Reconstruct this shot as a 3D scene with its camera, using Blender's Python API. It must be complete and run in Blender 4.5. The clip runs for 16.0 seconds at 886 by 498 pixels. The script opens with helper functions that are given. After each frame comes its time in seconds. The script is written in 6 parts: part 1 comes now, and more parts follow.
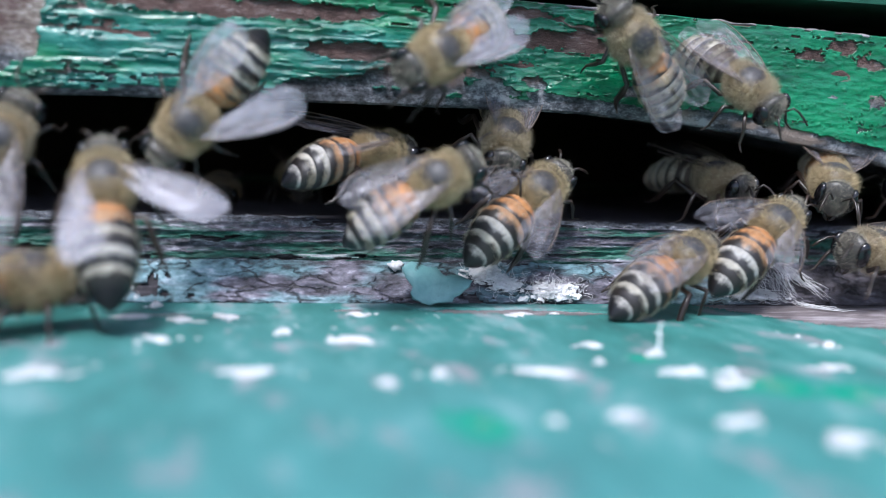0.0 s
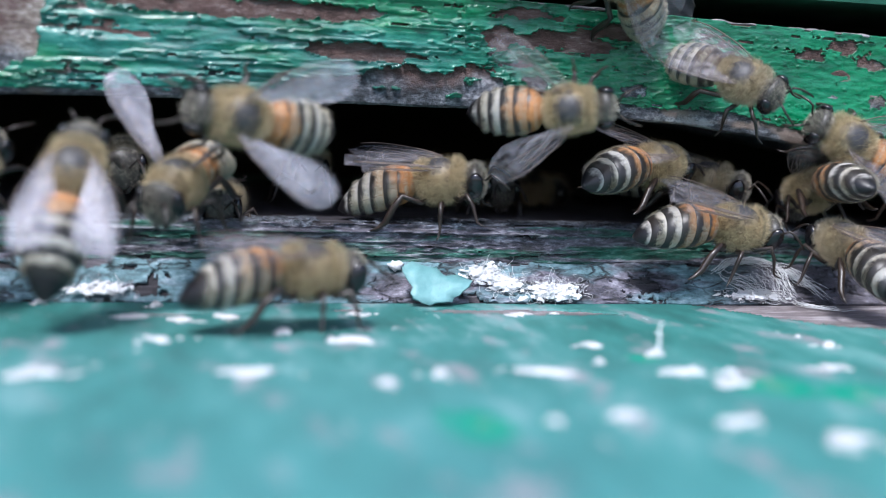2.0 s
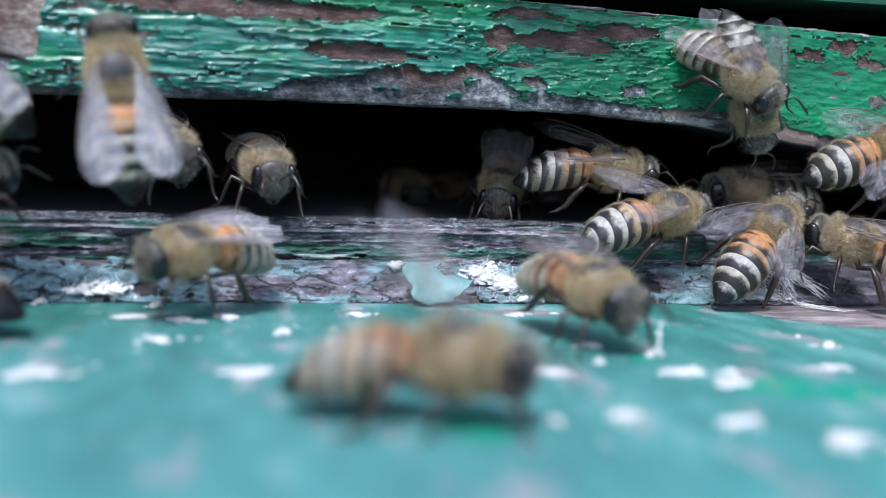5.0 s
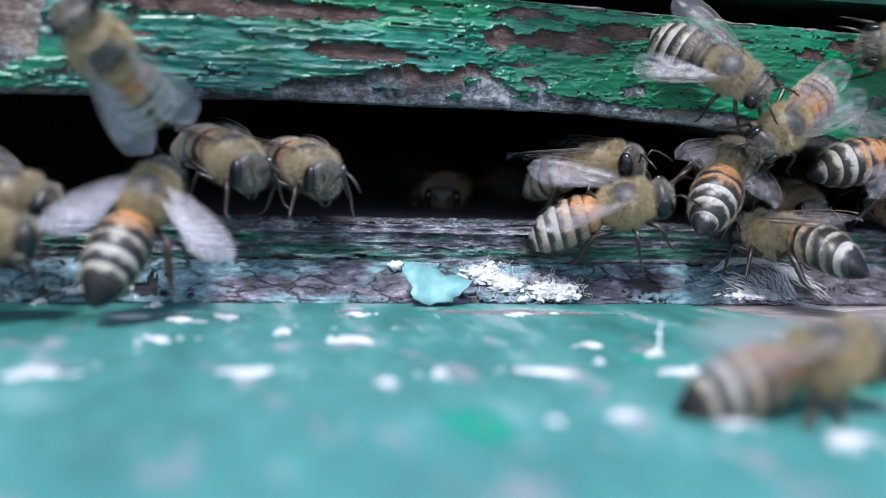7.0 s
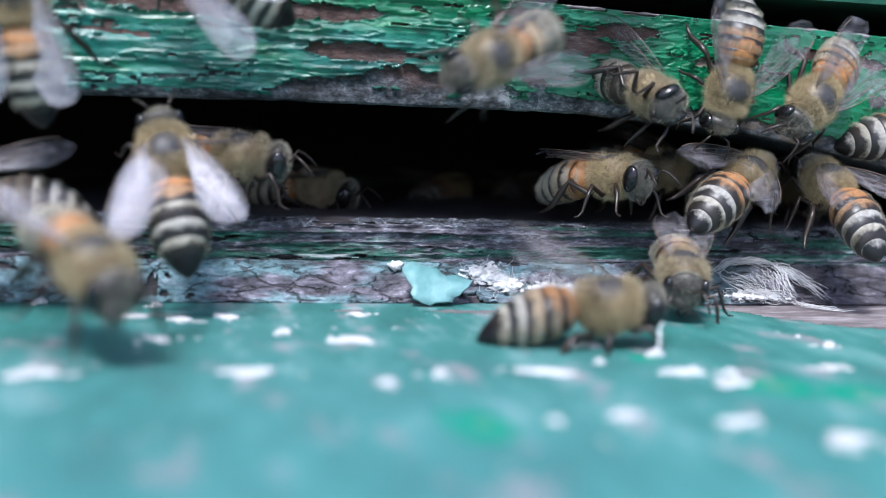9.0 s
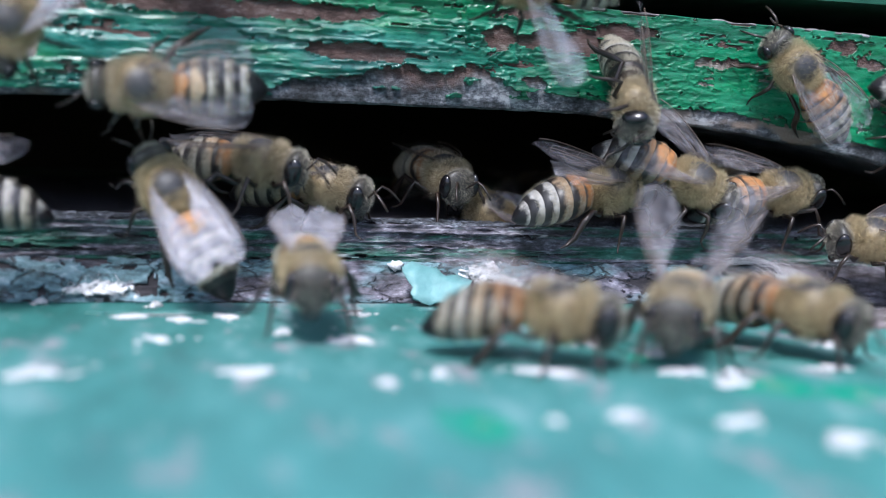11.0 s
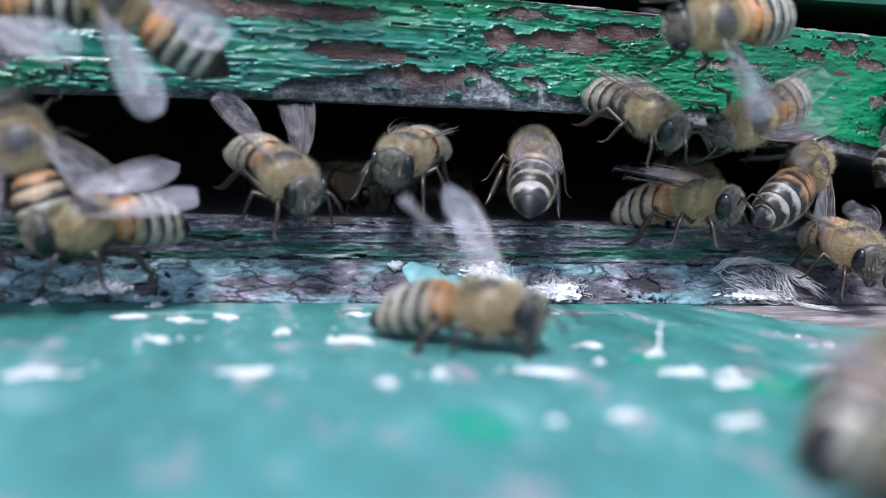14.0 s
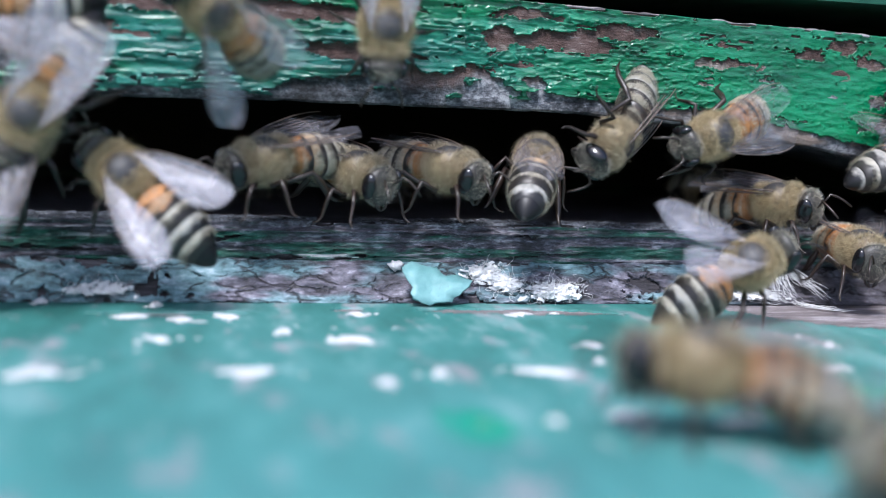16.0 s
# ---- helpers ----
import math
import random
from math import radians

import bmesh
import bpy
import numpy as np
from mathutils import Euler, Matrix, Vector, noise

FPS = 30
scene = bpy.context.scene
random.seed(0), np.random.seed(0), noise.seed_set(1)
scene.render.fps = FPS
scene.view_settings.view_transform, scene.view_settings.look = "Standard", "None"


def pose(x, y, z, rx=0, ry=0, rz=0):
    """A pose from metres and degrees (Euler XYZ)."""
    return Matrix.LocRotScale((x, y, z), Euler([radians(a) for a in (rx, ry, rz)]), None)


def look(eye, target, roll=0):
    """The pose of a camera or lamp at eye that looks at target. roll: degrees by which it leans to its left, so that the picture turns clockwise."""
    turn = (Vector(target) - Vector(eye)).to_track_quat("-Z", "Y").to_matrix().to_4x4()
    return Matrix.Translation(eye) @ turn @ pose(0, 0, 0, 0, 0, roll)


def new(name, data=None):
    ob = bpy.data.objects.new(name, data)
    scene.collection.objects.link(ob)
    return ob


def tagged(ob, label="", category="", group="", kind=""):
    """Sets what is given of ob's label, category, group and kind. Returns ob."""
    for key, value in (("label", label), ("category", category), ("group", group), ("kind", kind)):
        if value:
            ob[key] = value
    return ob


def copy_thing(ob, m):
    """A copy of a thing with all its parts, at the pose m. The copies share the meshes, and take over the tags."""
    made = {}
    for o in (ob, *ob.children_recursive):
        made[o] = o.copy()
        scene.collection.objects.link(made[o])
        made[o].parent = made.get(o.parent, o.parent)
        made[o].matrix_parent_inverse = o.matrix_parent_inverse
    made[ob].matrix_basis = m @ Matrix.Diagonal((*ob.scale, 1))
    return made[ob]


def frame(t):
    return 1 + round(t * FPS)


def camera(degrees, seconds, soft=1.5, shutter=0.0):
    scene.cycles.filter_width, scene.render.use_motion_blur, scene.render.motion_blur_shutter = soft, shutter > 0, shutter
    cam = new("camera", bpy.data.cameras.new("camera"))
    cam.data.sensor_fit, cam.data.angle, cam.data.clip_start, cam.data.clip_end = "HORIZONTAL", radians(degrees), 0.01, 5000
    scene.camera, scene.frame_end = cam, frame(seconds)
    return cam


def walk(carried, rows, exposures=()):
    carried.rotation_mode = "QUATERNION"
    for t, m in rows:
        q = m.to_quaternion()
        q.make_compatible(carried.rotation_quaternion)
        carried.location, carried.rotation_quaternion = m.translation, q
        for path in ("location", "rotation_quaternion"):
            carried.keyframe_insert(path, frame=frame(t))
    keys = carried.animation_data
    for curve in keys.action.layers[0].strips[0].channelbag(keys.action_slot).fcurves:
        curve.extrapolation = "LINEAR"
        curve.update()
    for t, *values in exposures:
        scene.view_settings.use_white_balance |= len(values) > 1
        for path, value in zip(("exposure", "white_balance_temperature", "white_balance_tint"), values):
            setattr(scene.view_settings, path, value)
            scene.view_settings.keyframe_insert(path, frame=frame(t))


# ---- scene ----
MM = 0.001

# camera: one fixed shot, close to the entrance
cam = camera(45.0, 16.0, soft=0.85, shutter=0.5)
cam.data.dof.use_dof = True
cam.data.dof.focus_distance = 0.1000
cam.data.dof.aperture_fstop = 16.0
CAM = pose(0, -0.097, 0.0161, 83.34, 0, -12.0) @ pose(0, 0, 0, 0, 0, 2.2)
walk(cam, [(0.0, CAM), (16.0, CAM)], exposures=[(0.0, 0.81, 5740, 13), (16.0, 0.81, 5740, 13)])

# daylight: open shade under a bright, thinly overcast sky
world = bpy.data.worlds.new("sky")
scene.world = world
world.use_nodes = True
wn = world.node_tree
sky = wn.nodes.new("ShaderNodeTexSky")
sky.sky_type, sky.sun_disc = "NISHITA", False
sky.sun_elevation, sky.sun_rotation = radians(62), radians(200)
sky.air_density, sky.dust_density = 1.0, 3.0
wn.links.new(sky.outputs[0], wn.nodes["Background"].inputs[0])
wn.nodes["Background"].inputs[1].default_value = 0.128
sun = new("sun", bpy.data.lights.new("sun", "SUN"))
sun.data.energy, sun.data.angle, sun.data.color = 2.7, radians(12), (1.0, 0.97, 0.92)
sun.matrix_basis = look((-0.3, -0.68, 1.12), (0, 0, 0))


# ---- materials ----
def mat(name):
    m = bpy.data.materials.new(name)
    m.use_nodes = True
    return m, m.node_tree, m.node_tree.nodes["Principled BSDF"]


def node(nt, kind, **kw):
    n = nt.nodes.new(kind)
    for k, v in kw.items():
        if k in n.inputs:
            n.inputs[k].default_value = v
    return n


def coords(nt, scale=(1, 1, 1), out="Object"):
    tc = nt.nodes.new("ShaderNodeTexCoord")
    mp = nt.nodes.new("ShaderNodeMapping")
    mp.inputs["Scale"].default_value = scale
    nt.links.new(tc.outputs[out], mp.inputs["Vector"])
    return mp.outputs[0]


def noise_tex(nt, vec, scale, detail=5.0, rough=0.6):
    n = node(nt, "ShaderNodeTexNoise", Scale=scale, Detail=detail, Roughness=rough)
    nt.links.new(vec, n.inputs["Vector"])
    return n.outputs[0]


def ramp(nt, fac, stops):
    r = nt.nodes.new("ShaderNodeValToRGB")
    e = r.color_ramp.elements
    while len(e) < len(stops):
        e.new(0.5)
    for el, (p, c) in zip(e, stops):
        el.position = p
        el.color = (*c, 1) if len(c) == 3 else c
    nt.links.new(fac, r.inputs[0])
    return r.outputs[0]


def mix(nt, fac, a, b, blend="MIX"):
    n = nt.nodes.new("ShaderNodeMix")
    n.data_type, n.blend_type = "RGBA", blend
    for sock, v in ((n.inputs[0], fac), (n.inputs[6], a), (n.inputs[7], b)):
        if isinstance(v, (int, float)):
            sock.default_value = v
        elif isinstance(v, tuple):
            sock.default_value = (*v, 1)
        else:
            nt.links.new(v, sock)
    return n.outputs[2]


def bump(nt, bsdf, height, strength=0.4, dist=0.0003):
    b = node(nt, "ShaderNodeBump", Strength=strength, Distance=dist)
    nt.links.new(height, b.inputs["Height"])
    nt.links.new(b.outputs[0], bsdf.inputs["Normal"])


G = (0.5, 0.5, 0.5)


def two_tone(name, stops, scale, rough, stretch=(1, 1, 1), bump_s=0.3, fine=4.0, speck=None, spec=0.5, coat=0.0):
    m, nt, b = mat(name)
    v = coords(nt, stretch)
    big = noise_tex(nt, v, scale)
    small = noise_tex(nt, v, scale * fine, 6.0, 0.7)
    f = mix(nt, 0.4, big, small)
    c = ramp(nt, f, stops)
    if speck:
        s = ramp(nt, noise_tex(nt, v, scale * 9.0, 2.0, 0.5), [(speck[0], (0, 0, 0)), (speck[0] + 0.05, (1, 1, 1))])
        c = mix(nt, s, c, speck[1])
    nt.links.new(c, b.inputs["Base Color"])
    nt.links.new(ramp(nt, small, [(0.3, (rough * 0.7,) * 3), (0.7, (rough * 1.3,) * 3)]), b.inputs["Roughness"])
    b.inputs["Specular IOR Level"].default_value = spec
    b.inputs["Coat Weight"].default_value, b.inputs["Coat Roughness"].default_value = coat, 0.2
    bump(nt, b, small, bump_s)
    return m


def green_material():
    """Glossy green paint, with teal patches coloured in for sky sheen, mostly at the left."""
    m, nt, b = mat("green_gloss_paint")
    v = coords(nt, (0.4, 1, 1.4))
    big, small = noise_tex(nt, v, 300), noise_tex(nt, v, 1900, 6, 0.7)
    n = mix(nt, 0.4, big, small)
    green = ramp(nt, n, [(0.34, (0.0, 0.045, 0.018)), (0.5, (0.0, 0.135, 0.050)), (0.66, (0.002, 0.23, 0.085))])
    teal = ramp(nt, n, [(0.34, (0.002, 0.035, 0.030)), (0.5, (0.008, 0.145, 0.112)), (0.66, (0.085, 0.33, 0.27))])
    # streaky mask for the teal that imitates sky reflected in the gloss
    sky_sheen = ramp(nt, noise_tex(nt, coords(nt, (0.22, 1, 1)), 260, 4), [(0.42, (0, 0, 0)), (0.58, (1, 1, 1))])
    sep = nt.nodes.new("ShaderNodeSeparateXYZ")
    nt.links.new(coords(nt), sep.inputs[0])
    # the painted sheen weakens towards the right end
    worn = nt.nodes.new("ShaderNodeMapRange")
    worn.inputs["From Min"].default_value, worn.inputs["From Max"].default_value = 0.034, 0.012
    worn.inputs["To Min"].default_value = 0.15
    nt.links.new(sep.outputs[0], worn.inputs["Value"])
    nt.links.new(mix(nt, mix(nt, 1.0, sky_sheen, worn.outputs[0], "MULTIPLY"), green, teal), b.inputs["Base Color"])
    nt.links.new(ramp(nt, small, [(0.3, (0.22,) * 3), (0.7, (0.45,) * 3)]), b.inputs["Roughness"])
    b.inputs["Specular IOR Level"].default_value = 0.5
    b.inputs["Coat Weight"].default_value, b.inputs["Coat Roughness"].default_value = 0.5, 0.2
    bump(nt, b, small, 0.45)
    return m


GREEN = green_material()


def primer_material():
    """Brown primer on the bar's upper face, worn to grey wood along its lower edge."""
    m, nt, b = mat("brown_primer_and_grey_wood")
    v = coords(nt, (0.3, 1, 1))
    big, fine = noise_tex(nt, v, 600, 5), noise_tex(nt, v, 3600, 6, 0.8)
    brown = ramp(nt, mix(nt, 0.5, big, fine), [(0.35, (0.022, 0.010, 0.008)), (0.48, (0.085, 0.042, 0.034)), (0.58, (0.16, 0.105, 0.095)), (0.68, (0.42, 0.38, 0.38))])
    speck = noise_tex(nt, coords(nt, (0.7, 1, 1)), 2600, 6, 0.8)
    blot = noise_tex(nt, coords(nt, (0.6, 1, 1)), 420, 4)
    grey = ramp(nt, mix(nt, 0.5, blot, speck), [(0.41, (0.006, 0.007, 0.010)), (0.47, (0.05, 0.053, 0.062)), (0.53, (0.14, 0.145, 0.165)), (0.60, (0.42, 0.42, 0.44))])
    grey = mix(nt, ramp(nt, noise_tex(nt, coords(nt, (0.5, 1, 1)), 210, 3), [(0.60, (0, 0, 0)), (0.66, (0.8, 0.8, 0.8))]), grey, (0.26, 0.19, 0.15))
    tc = nt.nodes.new("ShaderNodeTexCoord")
    sep = nt.nodes.new("ShaderNodeSeparateXYZ")
    nt.links.new(tc.outputs["Object"], sep.inputs[0])
    cream = ramp(nt, fine, [(0.35, (0.10, 0.075, 0.06)), (0.5, (0.30, 0.25, 0.21)), (0.65, (0.60, 0.56, 0.53))])
    brown = mix(nt, ramp(nt, noise_tex(nt, coords(nt, (0.6, 1, 1)), 170, 4), [(0.54, (0, 0, 0)), (0.62, (0.85, 0.85, 0.85))]), brown, cream)
    e = nt.nodes.new("ShaderNodeMath")
    e.operation = "MULTIPLY_ADD"
    nt.links.new(noise_tex(nt, coords(nt), 140, 4), e.inputs[0])
    e.inputs[1].default_value = 0.006
    nt.links.new(sep.outputs[2], e.inputs[2])
    f = nt.nodes.new("ShaderNodeMapRange")
    f.inputs["From Min"].default_value, f.inputs["From Max"].default_value = 0.0228, 0.0242
    nt.links.new(e.outputs[0], f.inputs["Value"])
    nt.links.new(mix(nt, f.outputs[0], grey, brown), b.inputs["Base Color"])
    b.inputs["Roughness"].default_value = 0.6
    bump(nt, b, fine, 0.9, 0.0003)
    return m


PRIMER = primer_material()
DARKWOOD = two_tone("dark_soiled_wood", [(0.3, (0.01, 0.009, 0.011)), (0.5, (0.045, 0.04, 0.046)), (0.68, (0.20, 0.18, 0.20))], 1100, 0.6, (0.12, 1, 1.2), 1.0)


def soiled_material():
    """Green paint in long streaks between dark purple-grey grime and pale worn ridges."""
    m, nt, b = mat("soiled_streaky_green_paint")
    v = coords(nt, (0.38, 1, 1))
    n = mix(nt, 0.5, noise_tex(nt, v, 1000, 5), noise_tex(nt, v, 3200, 5, 0.7))
    grime = ramp(nt, n, [(0.36, (0.006, 0.006, 0.008)), (0.46, (0.040, 0.037, 0.048)), (0.54, (0.12, 0.112, 0.14)), (0.64, (0.42, 0.41, 0.46))])
    green = ramp(nt, n, [(0.36, (0.004, 0.02, 0.016)), (0.48, (0.004, 0.075, 0.045)), (0.60, (0.02, 0.16, 0.105)), (0.68, (0.28, 0.36, 0.36))])
    w = ramp(nt, noise_tex(nt, coords(nt, (0.10, 1, 1)), 620, 4), [(0.50, (0, 0, 0)), (0.57, (0.9, 0.9, 0.9))])
    streak = ramp(nt, noise_tex(nt, coords(nt, (0.05, 1, 1)), 1500, 3), [(0.60, (0, 0, 0)), (0.68, (0.8, 0.8, 0.8))])
    nt.links.new(mix(nt, streak, mix(nt, w, grime, green), (0.42, 0.42, 0.44)), b.inputs["Base Color"])
    b.inputs["Roughness"].default_value = 0.38
    bump(nt, b, n, 1.0, 0.0004)
    return m


DARKPAINT = soiled_material()
CRUST = two_tone("grey_green_paint_crust", [(0.36, (0.010, 0.012, 0.016)), (0.47, (0.06, 0.068, 0.08)), (0.57, (0.17, 0.185, 0.22)), (0.70, (0.46, 0.48, 0.53))], 1300, 0.35, (0.7, 1, 1), 1.0, coat=0.5)


def strip_material():
    """Chalky teal paint, crazed and breaking up into a purple-grey crust."""
    m, nt, b = mat("chalky_teal_and_grey_crust")
    v = coords(nt, (0.45, 1, 1))
    n = mix(nt, 0.4, noise_tex(nt, v, 800, 4), noise_tex(nt, v, 3000, 5, 0.7))
    teal = ramp(nt, n, [(0.38, (0.02, 0.035, 0.042)), (0.46, (0.10, 0.185, 0.205)), (0.55, (0.18, 0.30, 0.335)), (0.67, (0.46, 0.56, 0.62))])
    grey = ramp(nt, n, [(0.39, (0.012, 0.012, 0.016)), (0.48, (0.075, 0.07, 0.09)), (0.57, (0.17, 0.16, 0.20)), (0.68, (0.52, 0.50, 0.57))])
    w = ramp(nt, noise_tex(nt, coords(nt, (0.3, 1, 1)), 260, 3), [(0.48, (0, 0, 0)), (0.58, (1, 1, 1))])
    sep = nt.nodes.new("ShaderNodeSeparateXYZ")
    nt.links.new(coords(nt), sep.inputs[0])
    # right end: grey crust, with the brown shade over it mixed into the colour
    worn = nt.nodes.new("ShaderNodeMapRange")
    worn.inputs["From Min"].default_value, worn.inputs["From Max"].default_value = 0.045, 0.053
    nt.links.new(sep.outputs[0], worn.inputs["Value"])
    c = mix(nt, worn.outputs[0], mix(nt, w, teal, grey), mix(nt, 0.45, grey, (0.055, 0.045, 0.045)))
    wob = nt.nodes.new("ShaderNodeVectorMath")
    wob.operation = "MULTIPLY_ADD"
    warp = node(nt, "ShaderNodeTexNoise", Scale=900.0, Detail=3.0)
    nt.links.new(v, warp.inputs["Vector"])
    nt.links.new(warp.outputs["Color"], wob.inputs[0])
    wob.inputs[1].default_value = (0.0016, 0.0016, 0.0016)
    nt.links.new(v, wob.inputs[2])
    cells = node(nt, "ShaderNodeTexVoronoi", Scale=620.0)
    cells.feature = "DISTANCE_TO_EDGE"
    nt.links.new(wob.outputs[0], cells.inputs["Vector"])
    craze = ramp(nt, cells.outputs["Distance"], [(0.01, (0.85, 0.85, 0.85)), (0.07, (0, 0, 0))])
    some = ramp(nt, noise_tex(nt, coords(nt), 330, 3), [(0.44, (0, 0, 0)), (0.54, (1, 1, 1))])
    line = mix(nt, 1.0, craze, some, "MULTIPLY")
    nt.links.new(mix(nt, line, c, (0.02, 0.018, 0.02)), b.inputs["Base Color"])
    b.inputs["Roughness"].default_value = 0.42
    bump(nt, b, mix(nt, line, n, (0.0, 0.0, 0.0)), 1.0, 0.0005)
    return m


STRIPPAINT = strip_material()
PALEWOOD = two_tone("bare_scuffed_wood", [(0.3, (0.07, 0.056, 0.058)), (0.5, (0.21, 0.18, 0.185)), (0.68, (0.47, 0.435, 0.45))], 700, 0.7, (0.2, 1, 1.4), 0.8)
# near-black, low gloss: the unlit depth of the hive put into the colour
INTERIOR = two_tone("shade_black_interior", [(0.3, (0.006, 0.005, 0.004)), (0.7, (0.02, 0.016, 0.013))], 120, 0.8, (0.3, 1, 1), 0.3, spec=0.12)
WALLGREEN = two_tone("dull_green_hive_paint", [(0.3, (0.003, 0.045, 0.025)), (0.7, (0.012, 0.10, 0.055))], 60, 0.5)
GRASS = two_tone("short_grass", [(0.3, (0.02, 0.045, 0.012)), (0.7, (0.06, 0.11, 0.03))], 12, 0.9)
WAX = two_tone("white_wax_crumb", [(0.3, (0.40, 0.40, 0.40)), (0.7, (0.78, 0.76, 0.77))], 700, 0.6, bump_s=0.5)
FLAKE = two_tone("pale_teal_paint_flake", [(0.3, (0.10, 0.25, 0.25)), (0.7, (0.21, 0.40, 0.40))], 260, 0.45, bump_s=0.3, speck=(0.68, (0.14, 0.28, 0.28)))
FIBRE = two_tone("white_plant_fibre", [(0.3, (0.6, 0.6, 0.6)), (0.7, (0.85, 0.85, 0.86))], 500, 0.6, bump_s=0.1)


def board_material():
    m, nt, b = mat("faded_teal_board_paint")
    v = coords(nt)
    big = noise_tex(nt, coords(nt, (1, 0.5, 1)), 60, 4)
    fine = noise_tex(nt, coords(nt, (1, 0.4, 1)), 480, 6, 0.7)
    mid = noise_tex(nt, coords(nt, (0.9, 0.35, 1)), 260, 6, 0.65)
    c = ramp(nt, mix(nt, 0.6, big, mid), [(0.38, (0.004, 0.058, 0.045)), (0.46, (0.012, 0.108, 0.088)), (0.54, (0.03, 0.155, 0.135)), (0.62, (0.16, 0.27, 0.265))])
    wide = ramp(nt, noise_tex(nt, coords(nt, (1, 0.6, 1)), 26, 3), [(0.35, (0.01, 0.17, 0.145)), (0.65, (0.16, 0.36, 0.38))])
    c = mix(nt, 0.2, c, wide)
    # paler and bluer towards the open front, then greener towards the right
    sep = nt.nodes.new("ShaderNodeSeparateXYZ")
    nt.links.new(v, sep.inputs[0])
    out = nt.nodes.new("ShaderNodeMapRange")
    out.inputs["From Min"].default_value, out.inputs["From Max"].default_value = -0.016, -0.060
    out.inputs["To Max"].default_value = 0.36
    nt.links.new(sep.outputs[1], out.inputs["Value"])
    c = mix(nt, out.outputs[0], c, (0.12, 0.33, 0.36))
    keep = nt.nodes.new("ShaderNodeMapRange")
    keep.inputs["From Min"].default_value, keep.inputs["From Max"].default_value = 0.016, 0.050
    keep.inputs["To Max"].default_value = 0.55
    nt.links.new(sep.outputs[0], keep.inputs["Value"])
    c = mix(nt, keep.outputs[0], c, ramp(nt, mid, [(0.35, (0.015, 0.125, 0.105)), (0.65, (0.05, 0.235, 0.20))]))
    # old brighter green showing through in worn places
    for x, y, r in ((0.0144, -0.042, 0.0034), (0.0358, -0.0352, 0.0034), (0.0395, -0.0370, 0.0036), (0.0300, -0.0265, 0.0014)):
        d = nt.nodes.new("ShaderNodeVectorMath")
        d.operation = "DISTANCE"
        nt.links.new(v, d.inputs[0])
        d.inputs[1].default_value = (x, y, 0)
        s = nt.nodes.new("ShaderNodeMath")
        s.operation = "MULTIPLY_ADD"
        nt.links.new(mid, s.inputs[0])
        s.inputs[1].default_value = r * 3.4
        nt.links.new(d.outputs["Value"], s.inputs[2])
        f = nt.nodes.new("ShaderNodeMapRange")
        f.inputs["From Min"].default_value, f.inputs["From Max"].default_value = r * 2.75, r * 2.2
        f.inputs["To Max"].default_value = 0.95
        nt.links.new(s.outputs[0], f.inputs["Value"])
        heart = nt.nodes.new("ShaderNodeMapRange")
        heart.inputs["From Min"].default_value, heart.inputs["From Max"].default_value = r * 1.95, r * 1.75
        heart.inputs["To Max"].default_value = 0.4
        nt.links.new(s.outputs[0], heart.inputs["Value"])
        c = mix(nt, f.outputs[0], c, (0.0, 0.235, 0.15))
        c = mix(nt, heart.outputs[0], c, (0.20, 0.20, 0.17))
    st = ramp(nt, noise_tex(nt, coords(nt, (1, 0.5, 1)), 240, 4), [(0.565, (0, 0, 0)), (0.68, (0.65, 0.65, 0.65))])
    c = mix(nt, st, c, (0.30, 0.25, 0.28))
    chips = ramp(nt, noise_tex(nt, coords(nt, (1, 0.4, 1)), 620, 4), [(0.66, (0, 0, 0)), (0.70, (0.8, 0.8, 0.8))])
    c = mix(nt, chips, c, (0.45, 0.50, 0.50))
    nt.links.new(c, b.inputs["Base Color"])
    b.inputs["Roughness"].default_value = 0.6
    bump(nt, b, fine, 0.4)
    return m


BOARD = board_material()


def plain(name, colour, rough, spec=0.5, vary=0.3, scale=900):
    m, nt, b = mat(name)
    n = noise_tex(nt, coords(nt), scale, 4)
    lo, hi = tuple(x * (1 - vary) for x in colour), tuple(min(1, x * (1 + vary)) for x in colour)
    nt.links.new(ramp(nt, n, [(0.35, lo), (0.65, hi)]), b.inputs["Base Color"])
    b.inputs["Roughness"].default_value = rough
    b.inputs["Specular IOR Level"].default_value = spec
    return m


